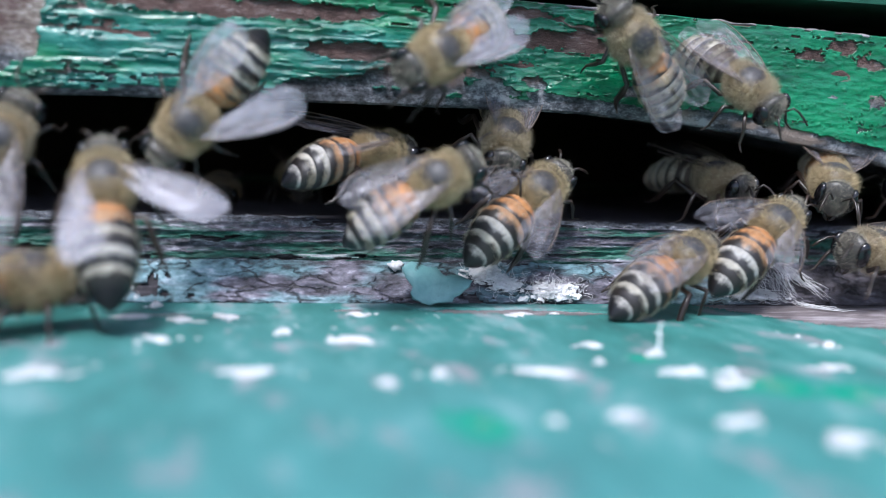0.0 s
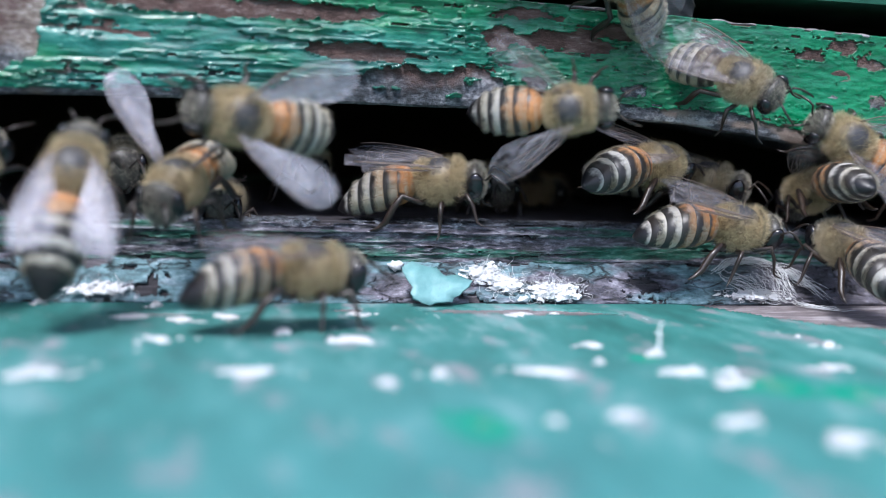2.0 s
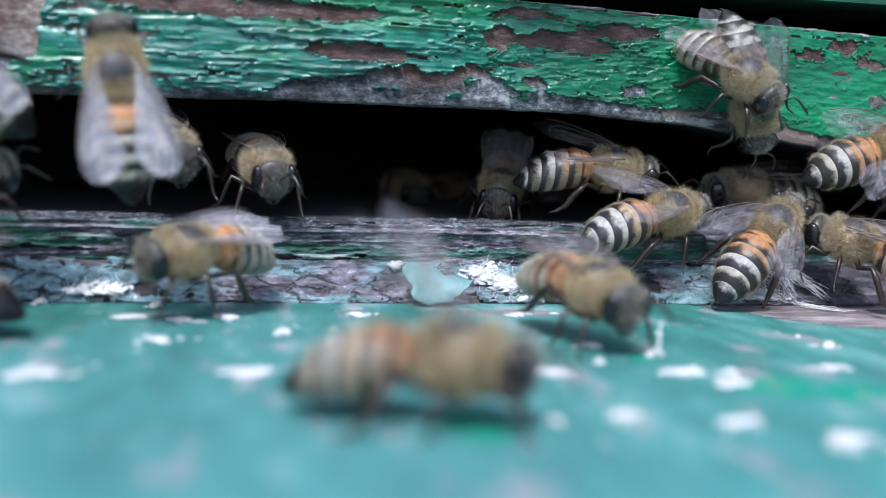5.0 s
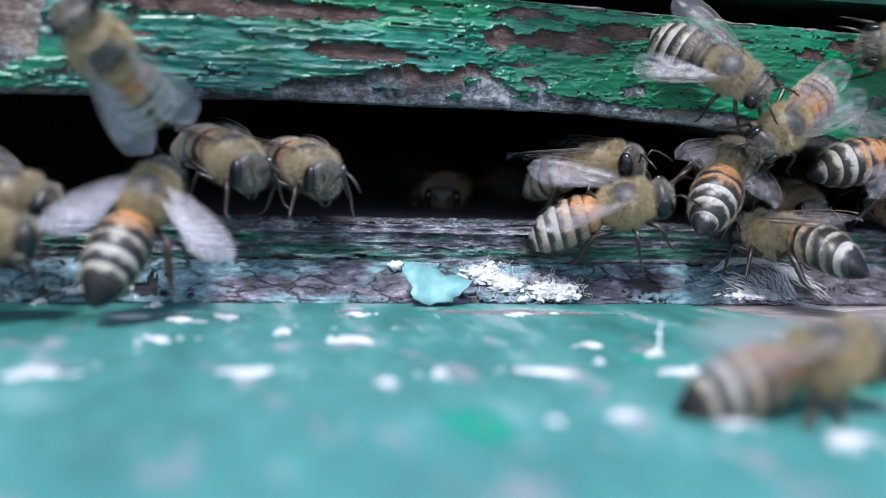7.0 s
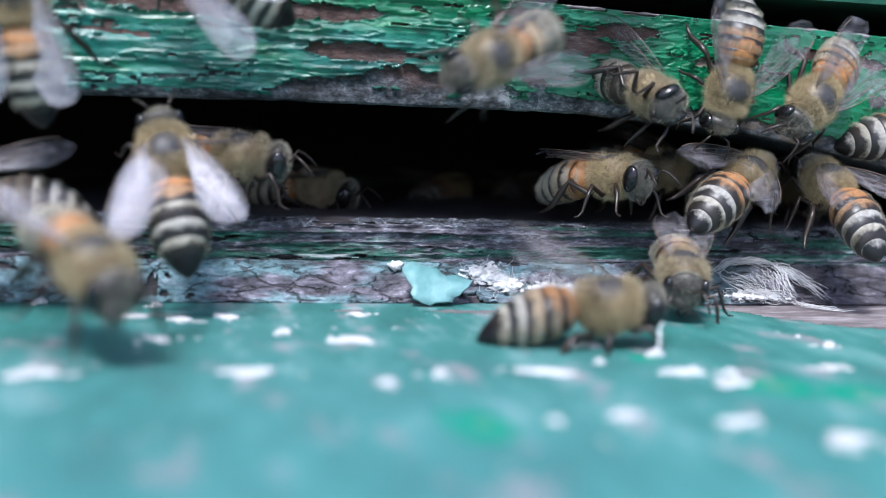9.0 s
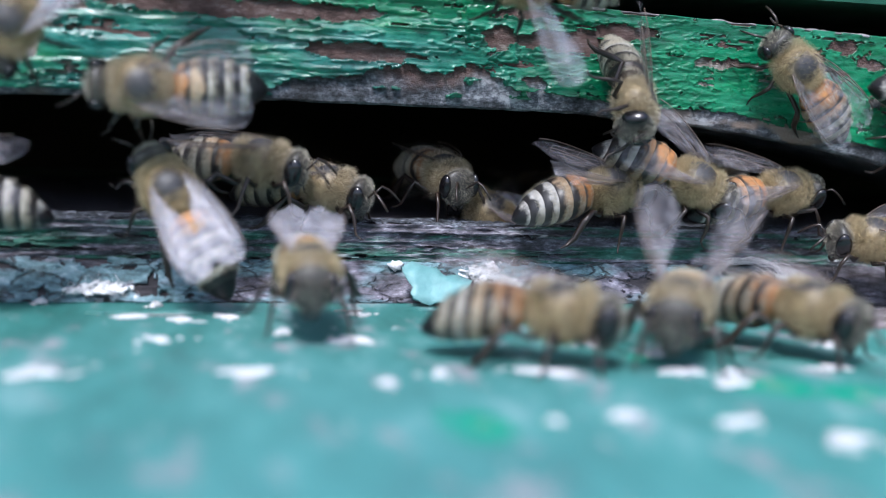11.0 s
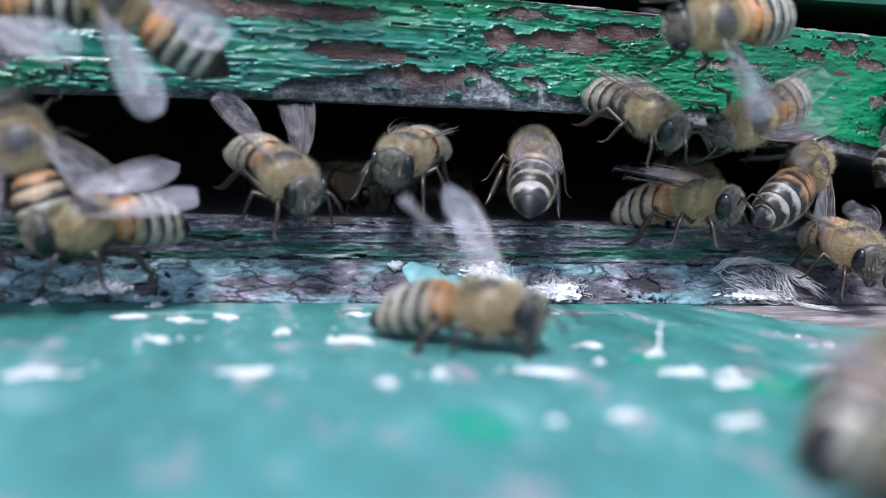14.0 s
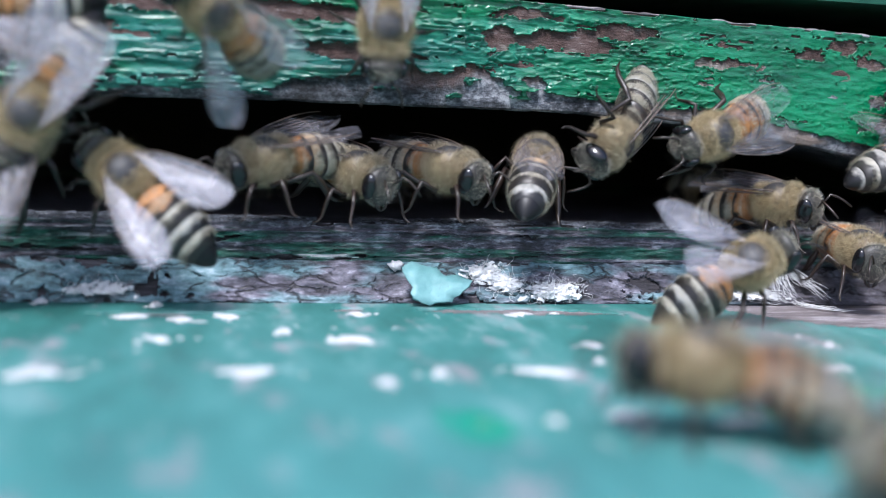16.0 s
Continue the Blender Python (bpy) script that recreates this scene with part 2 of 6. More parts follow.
def band_material(name, front, rear, edge):
    """A plate of the abdomen: a paler hairy front, widened midway for sky sheen, and a dark shining rear margin."""
    m, nt, b = mat(name)
    tc = nt.nodes.new("ShaderNodeTexCoord")
    sep = nt.nodes.new("ShaderNodeSeparateXYZ")
    nt.links.new(tc.outputs["Generated"], sep.inputs[0])
    n = noise_tex(nt, coords(nt, (0.3, 1, 1)), 2600, 4)
    a = nt.nodes.new("ShaderNodeMath")
    a.operation = "MULTIPLY_ADD"
    nt.links.new(n, a.inputs[0])
    a.inputs[1].default_value = 0.3
    nt.links.new(sep.outputs[0], a.inputs[2])
    blot = node(nt, "ShaderNodeTexNoise", Scale=620.0, Detail=4.0)
    nt.links.new(coords(nt, (1.0, 1, 1)), blot.inputs["Vector"])
    a2 = nt.nodes.new("ShaderNodeMath")
    a2.operation = "MULTIPLY_ADD"
    nt.links.new(blot.outputs[0], a2.inputs[0])
    a2.inputs[1].default_value = 1.15
    nt.links.new(a.outputs[0], a2.inputs[2])
    a3 = nt.nodes.new("ShaderNodeMath")
    a3.operation = "SUBTRACT"
    nt.links.new(a2.outputs[0], a3.inputs[0])
    a3.inputs[1].default_value = 0.58
    # pale colour reaches further back along the midline, imitating sky sheen
    mid = nt.nodes.new("ShaderNodeMapRange")
    nt.links.new(sep.outputs[1], mid.inputs["Value"])
    mid.interpolation_type = "SMOOTHSTEP"
    mid.inputs["From Min"].default_value, mid.inputs["From Max"].default_value = 0.22, 0.5
    mid.inputs["To Max"].default_value = 0.16
    far = nt.nodes.new("ShaderNodeMapRange")
    nt.links.new(sep.outputs[1], far.inputs["Value"])
    far.interpolation_type = "SMOOTHSTEP"
    far.inputs["From Min"].default_value, far.inputs["From Max"].default_value = 0.5, 0.78
    far.inputs["To Max"].default_value = -0.16
    for extra in (mid, far):
        a4 = nt.nodes.new("ShaderNodeMath")
        nt.links.new(a3.outputs[0], a4.inputs[0])
        nt.links.new(extra.outputs[0], a4.inputs[1])
        a3 = a4
    a = a3
    f = ramp(nt, a.outputs[0], [(edge + 0.02, (0, 0, 0)), (edge + 0.27, (1, 1, 1))])
    fine = ramp(nt, n, [(0.3, tuple(x * 0.7 for x in front)), (0.7, tuple(min(1, x * 1.25) for x in front))])
    nt.links.new(mix(nt, f, rear, fine), b.inputs["Base Color"])
    nt.links.new(ramp(nt, f, [(0.0, (0.38,) * 3), (1.0, (0.6,) * 3)]), b.inputs["Roughness"])
    bump(nt, b, n, 0.3, 0.00008)
    return m


DARK = (0.020, 0.016, 0.014)
AMBER = band_material("amber_abdomen_plate", (0.37, 0.165, 0.055), DARK, 0.2)
AMBER_B = band_material("amber_and_black_abdomen_plate", (0.36, 0.17, 0.065), DARK, 0.38)
AMBER_C = band_material("amber_black_and_tan_abdomen_plate", (0.35, 0.185, 0.085), DARK, 0.50)
PALE = band_material("pale_haired_abdomen_plate", (0.42, 0.405, 0.38), (0.020, 0.018, 0.018), 0.50)
TANNY = band_material("tan_and_black_abdomen_plate", (0.42, 0.30, 0.19), DARK, 0.44)
DUSK = band_material("dark_brown_abdomen_plate", (0.06, 0.042, 0.03), DARK, 0.25)
THINPALE = band_material("dark_plate_with_pale_hair_line", (0.44, 0.41, 0.35), DARK, 0.66)
TIPBAND = band_material("black_tip_plate_with_pale_line", (0.34, 0.32, 0.29), (0.008, 0.007, 0.008), 0.74)
TIP = plain("black_abdomen_tip", (0.008, 0.007, 0.008), 0.42, 0.35)
BODY = plain("dark_brown_cuticle", (0.028, 0.024, 0.022), 0.36, 0.6)
FACE = plain("dark_haired_face", (0.045, 0.040, 0.034), 0.45)
EYE = plain("black_compound_eye", (0.006, 0.005, 0.006), 0.2, 0.6)
LEG = plain("dark_brown_leg", (0.022, 0.014, 0.010), 0.33)
VEIN = plain("brown_wing_vein", (0.13, 0.095, 0.075), 0.4)


def thorax_material():
    """Dense tan underfur with a bare dark shield on the back."""
    m, nt, b = mat("tan_furred_thorax_with_dark_shield")
    tc = nt.nodes.new("ShaderNodeTexCoord")
    d = nt.nodes.new("ShaderNodeVectorMath")
    d.operation = "DISTANCE"
    nt.links.new(tc.outputs["Object"], d.inputs[0])
    d.inputs[1].default_value = (-0.0001, 0, 0.00215)
    n = noise_tex(nt, coords(nt), 1800, 4)
    f = nt.nodes.new("ShaderNodeMapRange")
    f.inputs["From Min"].default_value, f.inputs["From Max"].default_value = 0.0013, 0.0025
    e = nt.nodes.new("ShaderNodeMath")
    e.operation = "MULTIPLY_ADD"
    nt.links.new(noise_tex(nt, coords(nt), 900, 3), e.inputs[0])
    e.inputs[1].default_value = 0.0009
    nt.links.new(d.outputs["Value"], e.inputs[2])
    nt.links.new(e.outputs[0], f.inputs["Value"])
    fur = ramp(nt, n, [(0.35, (0.12, 0.085, 0.045)), (0.65, (0.32, 0.25, 0.14))])
    shield = ramp(nt, n, [(0.35, (0.02, 0.019, 0.021)), (0.65, (0.055, 0.052, 0.055))])
    nt.links.new(mix(nt, f.outputs[0], shield, fur), b.inputs["Base Color"])
    b.inputs["Roughness"].default_value = 0.5
    b.inputs["Specular IOR Level"].default_value = 0.45
    bump(nt, b, n, 0.6, 0.0001)
    return m


THORAX = thorax_material()


def hair_material(name, lo, hi):
    m, nt, b = mat(name)
    g = nt.nodes.new("ShaderNodeNewGeometry")
    nt.links.new(ramp(nt, g.outputs["Random Per Island"], [(0.0, lo), (1.0, hi)]), b.inputs["Base Color"])
    b.inputs["Roughness"].default_value = 0.55
    tr = nt.nodes.new("ShaderNodeBsdfTranslucent")
    nt.links.new(ramp(nt, g.outputs["Random Per Island"], [(0.0, lo), (1.0, hi)]), tr.inputs[0])
    mx = nt.nodes.new("ShaderNodeMixShader")
    mx.inputs[0].default_value = 0.5
    nt.links.new(b.outputs[0], mx.inputs[1])
    nt.links.new(tr.outputs[0], mx.inputs[2])
    nt.links.new(mx.outputs[0], nt.nodes["Material Output"].inputs[0])
    return m


HAIR = hair_material("tan_thorax_hair", (0.20, 0.135, 0.055), (0.95, 0.82, 0.55))
HAIR_G = hair_material("grey_brown_hair", (0.17, 0.125, 0.065), (0.88, 0.77, 0.56))
HAIR_F = hair_material("dark_grey_face_hair", (0.12, 0.10, 0.07), (0.85, 0.79, 0.66))
HAIR_P = hair_material("pale_grey_hair", (0.40, 0.36, 0.27), (0.74, 0.69, 0.57))


def wing_material(name, clear, gloss, rough):
    """A clear membrane: mostly see-through, its lavender-white colour standing in for mirrored sky."""
    m, nt, b = mat(name)
    n = noise_tex(nt, coords(nt, (0.5, 1, 1)), 1500, 4)
    nt.links.new(ramp(nt, n, [(0.3, (0.66, 0.66, 0.78)), (0.7, (0.92, 0.90, 0.97))]), b.inputs["Base Color"])
    b.inputs["Metallic"].default_value = gloss
    b.inputs["Roughness"].default_value = rough
    bump(nt, b, n, 0.6, 0.0001)
    t = nt.nodes.new("ShaderNodeBsdfTransparent")
    t.inputs[0].default_value = (0.95, 0.94, 0.93, 1)
    mx = nt.nodes.new("ShaderNodeMixShader")
    nt.links.new(ramp(nt, n, [(0.3, (clear * 1.04,) * 3), (0.7, (clear * 0.95,) * 3)]), mx.inputs[0])
    nt.links.new(b.outputs[0], mx.inputs[1])
    nt.links.new(t.outputs[0], mx.inputs[2])
    nt.links.new(mx.outputs[0], nt.nodes["Material Output"].inputs[0])
    return m


WING = wing_material("clear_wing", 0.962, 0.12, 0.36)
WING_S = wing_material("thin_smoky_wing", 0.945, 0.2, 0.3)
# same membrane, less clear: reflected sky put into its whitish colour
WING_M = wing_material("sky_whitened_wing", 0.875, 0.1, 0.42)


# ---- mesh helpers (millimetres in, metres out) ----
def mesh_of(name, verts, faces, material, smooth=True):
    me = bpy.data.meshes.new(name)
    me.from_pydata([(x * MM, y * MM, z * MM) for x, y, z in verts], [], faces)
    if smooth:
        me.polygons.foreach_set("use_smooth", [True] * len(me.polygons))
    me.materials.append(material)
    me.update()
    return me


def part(name, geo, material, parent=None, label="", at=None, smooth=True):
    ob = new(name, mesh_of(name, geo[0], geo[1], material, smooth))
    if parent is not None:
        ob.parent = parent
    if at is not None:
        ob.matrix_basis = at
    if label:
        tagged(ob, label)
    return ob


def mm(x, y, z, rx=0, ry=0, rz=0):
    return pose(x * MM, y * MM, z * MM, rx, ry, rz)


def join(*geos):
    vs, fs = [], []
    for v, f in geos:
        k = len(vs)
        vs += list(v)
        fs += [tuple(i + k for i in q) for q in f]
    return vs, fs


def rings(rows, closed=True):
    """A skin over rings of equal count, with closed ends."""
    n = len(rows[0])
    vs = [p for r in rows for p in r]
    fs = [(i * n + j, i * n + (j + 1) % n, (i + 1) * n + (j + 1) % n, (i + 1) * n + j) for i in range(len(rows) - 1) for j in range(n)]
    if closed:
        fs.append(tuple(reversed(range(n))))
        fs.append(tuple((len(rows) - 1) * n + j for j in range(n)))
    return vs, fs


def ellipsoid(c, r, seg=16, rng=10, shape=None):
    rows = []
    for i in range(1, rng):
        a = math.pi * i / rng
        row = []
        for j in range(seg):
            b = 2 * math.pi * j / seg
            p = [-math.cos(a), math.sin(a) * math.cos(b), math.sin(a) * math.sin(b)]
            if shape:
                p = shape(p)
            row.append((c[0] + r[0] * p[0], c[1] + r[1] * p[1], c[2] + r[2] * p[2]))
        rows.append(row)
    return rings(rows)


def tube(points, radii, seg=6, flat=1.0):
    pts = [Vector(p) for p in points]
    rows = []
    for i, p in enumerate(pts):
        d = (pts[min(i + 1, len(pts) - 1)] - pts[max(i - 1, 0)]).normalized()
        s = d.cross(Vector((0, 0, 1)))
        s = s.normalized() if s.length > 0.05 else Vector((0, 1, 0))
        u = s.cross(d)
        r = radii[i]
        rows.append([tuple(p + s * r * flat * math.cos(2 * math.pi * j / seg) + u * r * math.sin(2 * math.pi * j / seg)) for j in range(seg)])
    return rings(rows)


def hairs(rng, n, centre, r, length, width, lay, keep=None, bend=0.25):
    """Single tapered hairs standing on an ellipsoid, leaning along lay."""
    vs, fs = [], []
    c, lay = Vector(centre), Vector(lay)
    while len(fs) < n:
        d = Vector((rng.gauss(0, 1), rng.gauss(0, 1), rng.gauss(0, 1))).normalized()
        if keep and not keep(d):
            continue
        p = c + Vector((d.x * r[0], d.y * r[1], d.z * r[2])) * 0.97
        nn = Vector((d.x / r[0], d.y / r[1], d.z / r[2])).normalized()
        g = (nn + lay * bend + Vector((rng.gauss(0, 0.2), rng.gauss(0, 0.2), rng.gauss(0, 0.2)))).normalized()
        s = g.cross(Vector((rng.gauss(0, 1), rng.gauss(0, 1), rng.gauss(0, 1)))).normalized() * width
        k = len(vs)
        vs += [tuple(p - s), tuple(p + s), tuple(p + g * length * rng.uniform(0.6, 1.2))]
        fs.append((k, k + 1, k + 2))
    return vs, fs


LAT = np.random.RandomState(7).rand(64, 64)


def vnoise(x, y):
    xi, yi = np.floor(x).astype(int), np.floor(y).astype(int)
    fx, fy = x - xi, y - yi
    fx, fy = fx * fx * (3 - 2 * fx), fy * fy * (3 - 2 * fy)
    g = lambda i, j: LAT[i % 64, j % 64]
    return (g(xi, yi) * (1 - fx) + g(xi + 1, yi) * fx) * (1 - fy) + (g(xi, yi + 1) * (1 - fx) + g(xi + 1, yi + 1) * fx) * fy


def fbm(x, y, octaves=4, gain=0.55):
    t, a, s = 0.0, 1.0, 0.0
    for k in range(octaves):
        t, s = t + a * vnoise(x * 2 ** k + 13 * k, y * 2 ** k + 7 * k), s + a
        a *= gain
    return t / s - 0.5


def peeling(u, w, mask, height, place):
    """A skin of paint on a grid (u, w): cells where mask > 0 stand at height, with edges down to the base."""
    nu, nw = u.shape
    keep = (mask[:-1, :-1] + mask[1:, :-1] + mask[:-1, 1:] + mask[1:, 1:]) > 0
    vs, fs, top, low = [], [], {}, {}

    def vert(i, j, book, h):
        if (i, j) not in book:
            book[(i, j)] = len(vs)
            vs.append(place(u[i, j], w[i, j], h))
        return book[(i, j)]

    T = lambda i, j: vert(i, j, top, height[i, j])
    B = lambda i, j: vert(i, j, low, -0.05)
    for i, j in zip(*np.nonzero(keep)):
        i, j = int(i), int(j)
        fs.append((T(i, j), T(i + 1, j), T(i + 1, j + 1), T(i, j + 1)))
        for (a, b), (di, dj) in ((((i, j), (i + 1, j)), (0, -1)), (((i + 1, j), (i + 1, j + 1)), (1, 0)), (((i + 1, j + 1), (i, j + 1)), (0, 1)), (((i, j + 1), (i, j)), (-1, 0))):
            p, q = i + di, j + dj
            if not (0 <= p < nu - 1 and 0 <= q < nw - 1) or not keep[p, q]:
                fs.append((T(*b), T(*a), B(*a), B(*b)))
    return vs, fs


def block(x0, x1, y0, y1, z0, z1):
    v = [(x, y, z) for x in (x0, x1) for y in (y0, y1) for z in (z0, z1)]
    return v, [(0, 1, 3, 2), (4, 6, 7, 5), (0, 4, 5, 1), (2, 3, 7, 6), (0, 2, 6, 4), (1, 5, 7, 3)]


# ---- the hive front ----
def bar_low(x):
    return 17.5 - 0.0022 * np.maximum(0, 12 - x) ** 1.5 - 0.0026 * np.maximum(0, x - 26) ** 2


def bar_top(x):
    return 27.5 - 0.034 * (x - 27)


def entrance_bar():
    xs = np.linspace(-60, 100, 400)
    prof = []
    for x in xs:
        lo, hi = float(bar_low(x)), float(bar_top(x))
        w = float(fbm(np.array(x / 3.0), np.array(0.3))) * 0.5
        prof.append([(x, 22, hi), (x, 22, lo + 1.0), (x, 2.5, lo + 0.5 + w * 0.3), (x, 0.2, lo + 0.15 + w * 0.6), (x, -0.8, lo + 0.1 + w * 0.7),
                     (x, -1.25, lo + 0.3 + w * 0.6), (x, -1.42 + w * 0.2, lo + 0.8 + w * 0.4), (x, -1.5, lo + 2.2), (x, -1.5, (lo + hi) / 2), (x, -1.5, hi - 0.6), (x, -1.2, hi - 0.1 + w * 0.4), (x, -0.4, hi + w * 0.4)])
    bar = part("entrance_bar", rings(prof), PRIMER, smooth=False)
    tagged(bar, "worn wooden bar over the hive entrance with peeling green paint", "bar", kind="structure")
    # paint skin on its face
    u, w = np.meshgrid(np.linspace(-22, 72, 760), np.linspace(0, 1, 92), indexing="ij")
    lo, hi = bar_low(u), bar_top(u)
    z = lo + 0.6 + (hi - lo - 0.65) * w
    m = 0.235 + 0.6 * fbm(u / 5.0, z / 1.0, 5) + 0.55 * fbm(u / 1.3 + 9, z / 0.5, 5, 0.7)
    wu, wz = u + 2.2 * fbm(u / 1.6, z / 0.8 + 4, 4, 0.7), z + 1.1 * fbm(u / 1.4 + 17, z / 0.7, 4, 0.7)
    for cx, cz, rx, rz, s in ((11.3, 22.3, 4.2, 0.75, 0.52), (3.0, 25.4, 12.0, 0.8, 0.6), (31.5, 24.0, 5.0, 1.1, 0.5), (24.6, 24.0, 1.3, 2.1, 0.5), (37, 25.2, 3.2, 0.6, 0.7),
                              (59, 25.1, 1.4, 0.7, 0.7), (55.5, 23.9, 1.5, 0.45, 0.7), (62.3, 23.5, 1.6, 0.6, 0.7), (28.5, 20.0, 1.5, 0.6, 0.7), (63.3, 19.8, 1.2, 0.6, 0.7),
                              (14, 19.0, 8.0, 0.8, 0.5), (24.5, 19.6, 1.6, 0.8, 0.7), (38, 19.9, 1.2, 0.5, 0.6), (27.5, 26.4, 2.5, 0.6, 0.6), (46, 22.8, 2.4, 0.5, 0.45), (17.5, 19.9, 5.0, 1.5, 0.55), (22.5, 20.9, 1.8, 0.6, 0.5),
                              (14.8, 18.9, 2.0, 0.35, -0.9), (20.5, 18.6, 1.2, 0.3, -0.8), (27.0, 18.7, 1.6, 0.35, -0.7), (18.5, 20.9, 1.4, 0.25, -0.6)):
        m = m - s * np.exp(-(((wu - cx) / rx) ** 2 + ((wz - cz) / rz) ** 2) ** 1.5)
    m = m - 0.8 * np.clip((lo + 1.9 + 0.9 * fbm(u / 4 + 3, z * 0, 3) - z) / 1.0, 0, 1) * np.clip((u - 2) / 8, 0.12, 1)
    m = m - 1.0 * ((u < -14.8 + 1.6 * fbm(z / 1.2, u * 0, 3)) & (z > 19.8 + 2.5 * fbm(u / 1.5, z * 0 + 3, 3)))
    v = np.where(u < 20, 20 + 0.5 * (u - 20), u)  # longer lobes towards the sheltered end
    ridge = np.clip(0.055 - np.abs(fbm(v / 3.0 + 30, z / 0.55, 3)), 0, 1) / 0.055 * np.clip(fbm(u / 7 + 2, z / 3.0 + 5, 2) * 4 + 0.5, 0, 1)
    crack = np.clip(1 - np.abs(fbm(u / 8 + 80, z / 0.9, 4)) / 0.022, 0, 1) * np.clip(0.25 + 4 * fbm(u / 6 + 33, z / 2.5 + 9, 2), 0, 1)
    m = m - 0.75 * crack
    ridge = ridge * np.clip((48 - u) / 12, 0.25, 1)
    m = m - 0.6 * np.clip((z - hi + 0.45) / 0.25, 0, 1) * np.clip(0.3 + 3 * fbm(u / 3 + 50, z * 0, 3), 0, 1)
    h = 0.10 + 0.16 * (np.clip(0.05 - m, 0, 0.05) / 0.05) ** 1.5 + 0.30 * ridge + 0.36 * fbm(u / 6.0 + 5, z / 1.5, 3) + 0.035 * fbm(u / 0.9 + 5, z / 0.3, 3) + 0.5 * fbm(v / 4.0 + 60, z / 1.0, 2) * np.clip((34 - u) / 18, 0, 1)
    q = 4.2 * fbm(v / 8.0 + 21, z / 1.5 + 3, 4, 0.6) + 0.9 * fbm(v / 1.8 + 3, z / 0.9, 3, 0.7)
    lip = q - np.floor(q)
    h = h + (0.20 * np.mod(np.floor(q), 2) + 0.16 * lip ** 4) * np.clip((46 - u) / 16, 0.15, 1)
    low_round = np.clip((lo + 1.9 - z) / 1.3, 0, 1) ** 2 * 0.5
    part("paint_skin", peeling(u, z, m, h - low_round, lambda a, b, c: (a, -1.5 - c, b)), GREEN, bar, "cracked glossy green paint")
    ex = np.linspace(18, 75, 240)
    part("worn_edge", tube([(x, -1.32 + 0.25 * float(fbm(np.array(x / 2.0), np.array(4.4))), float(bar_top(x)) - 0.12 + 0.2 * float(fbm(np.array(x / 1.5), np.array(9.1)))) for x in ex],
                           [max(0.03, 0.13 + 0.35 * float(fbm(np.array(x / 1.1), np.array(2.2), 3))) for x in ex], 7), PALEWOOD, bar, "pale bare wood along the worn upper edge")
    return bar


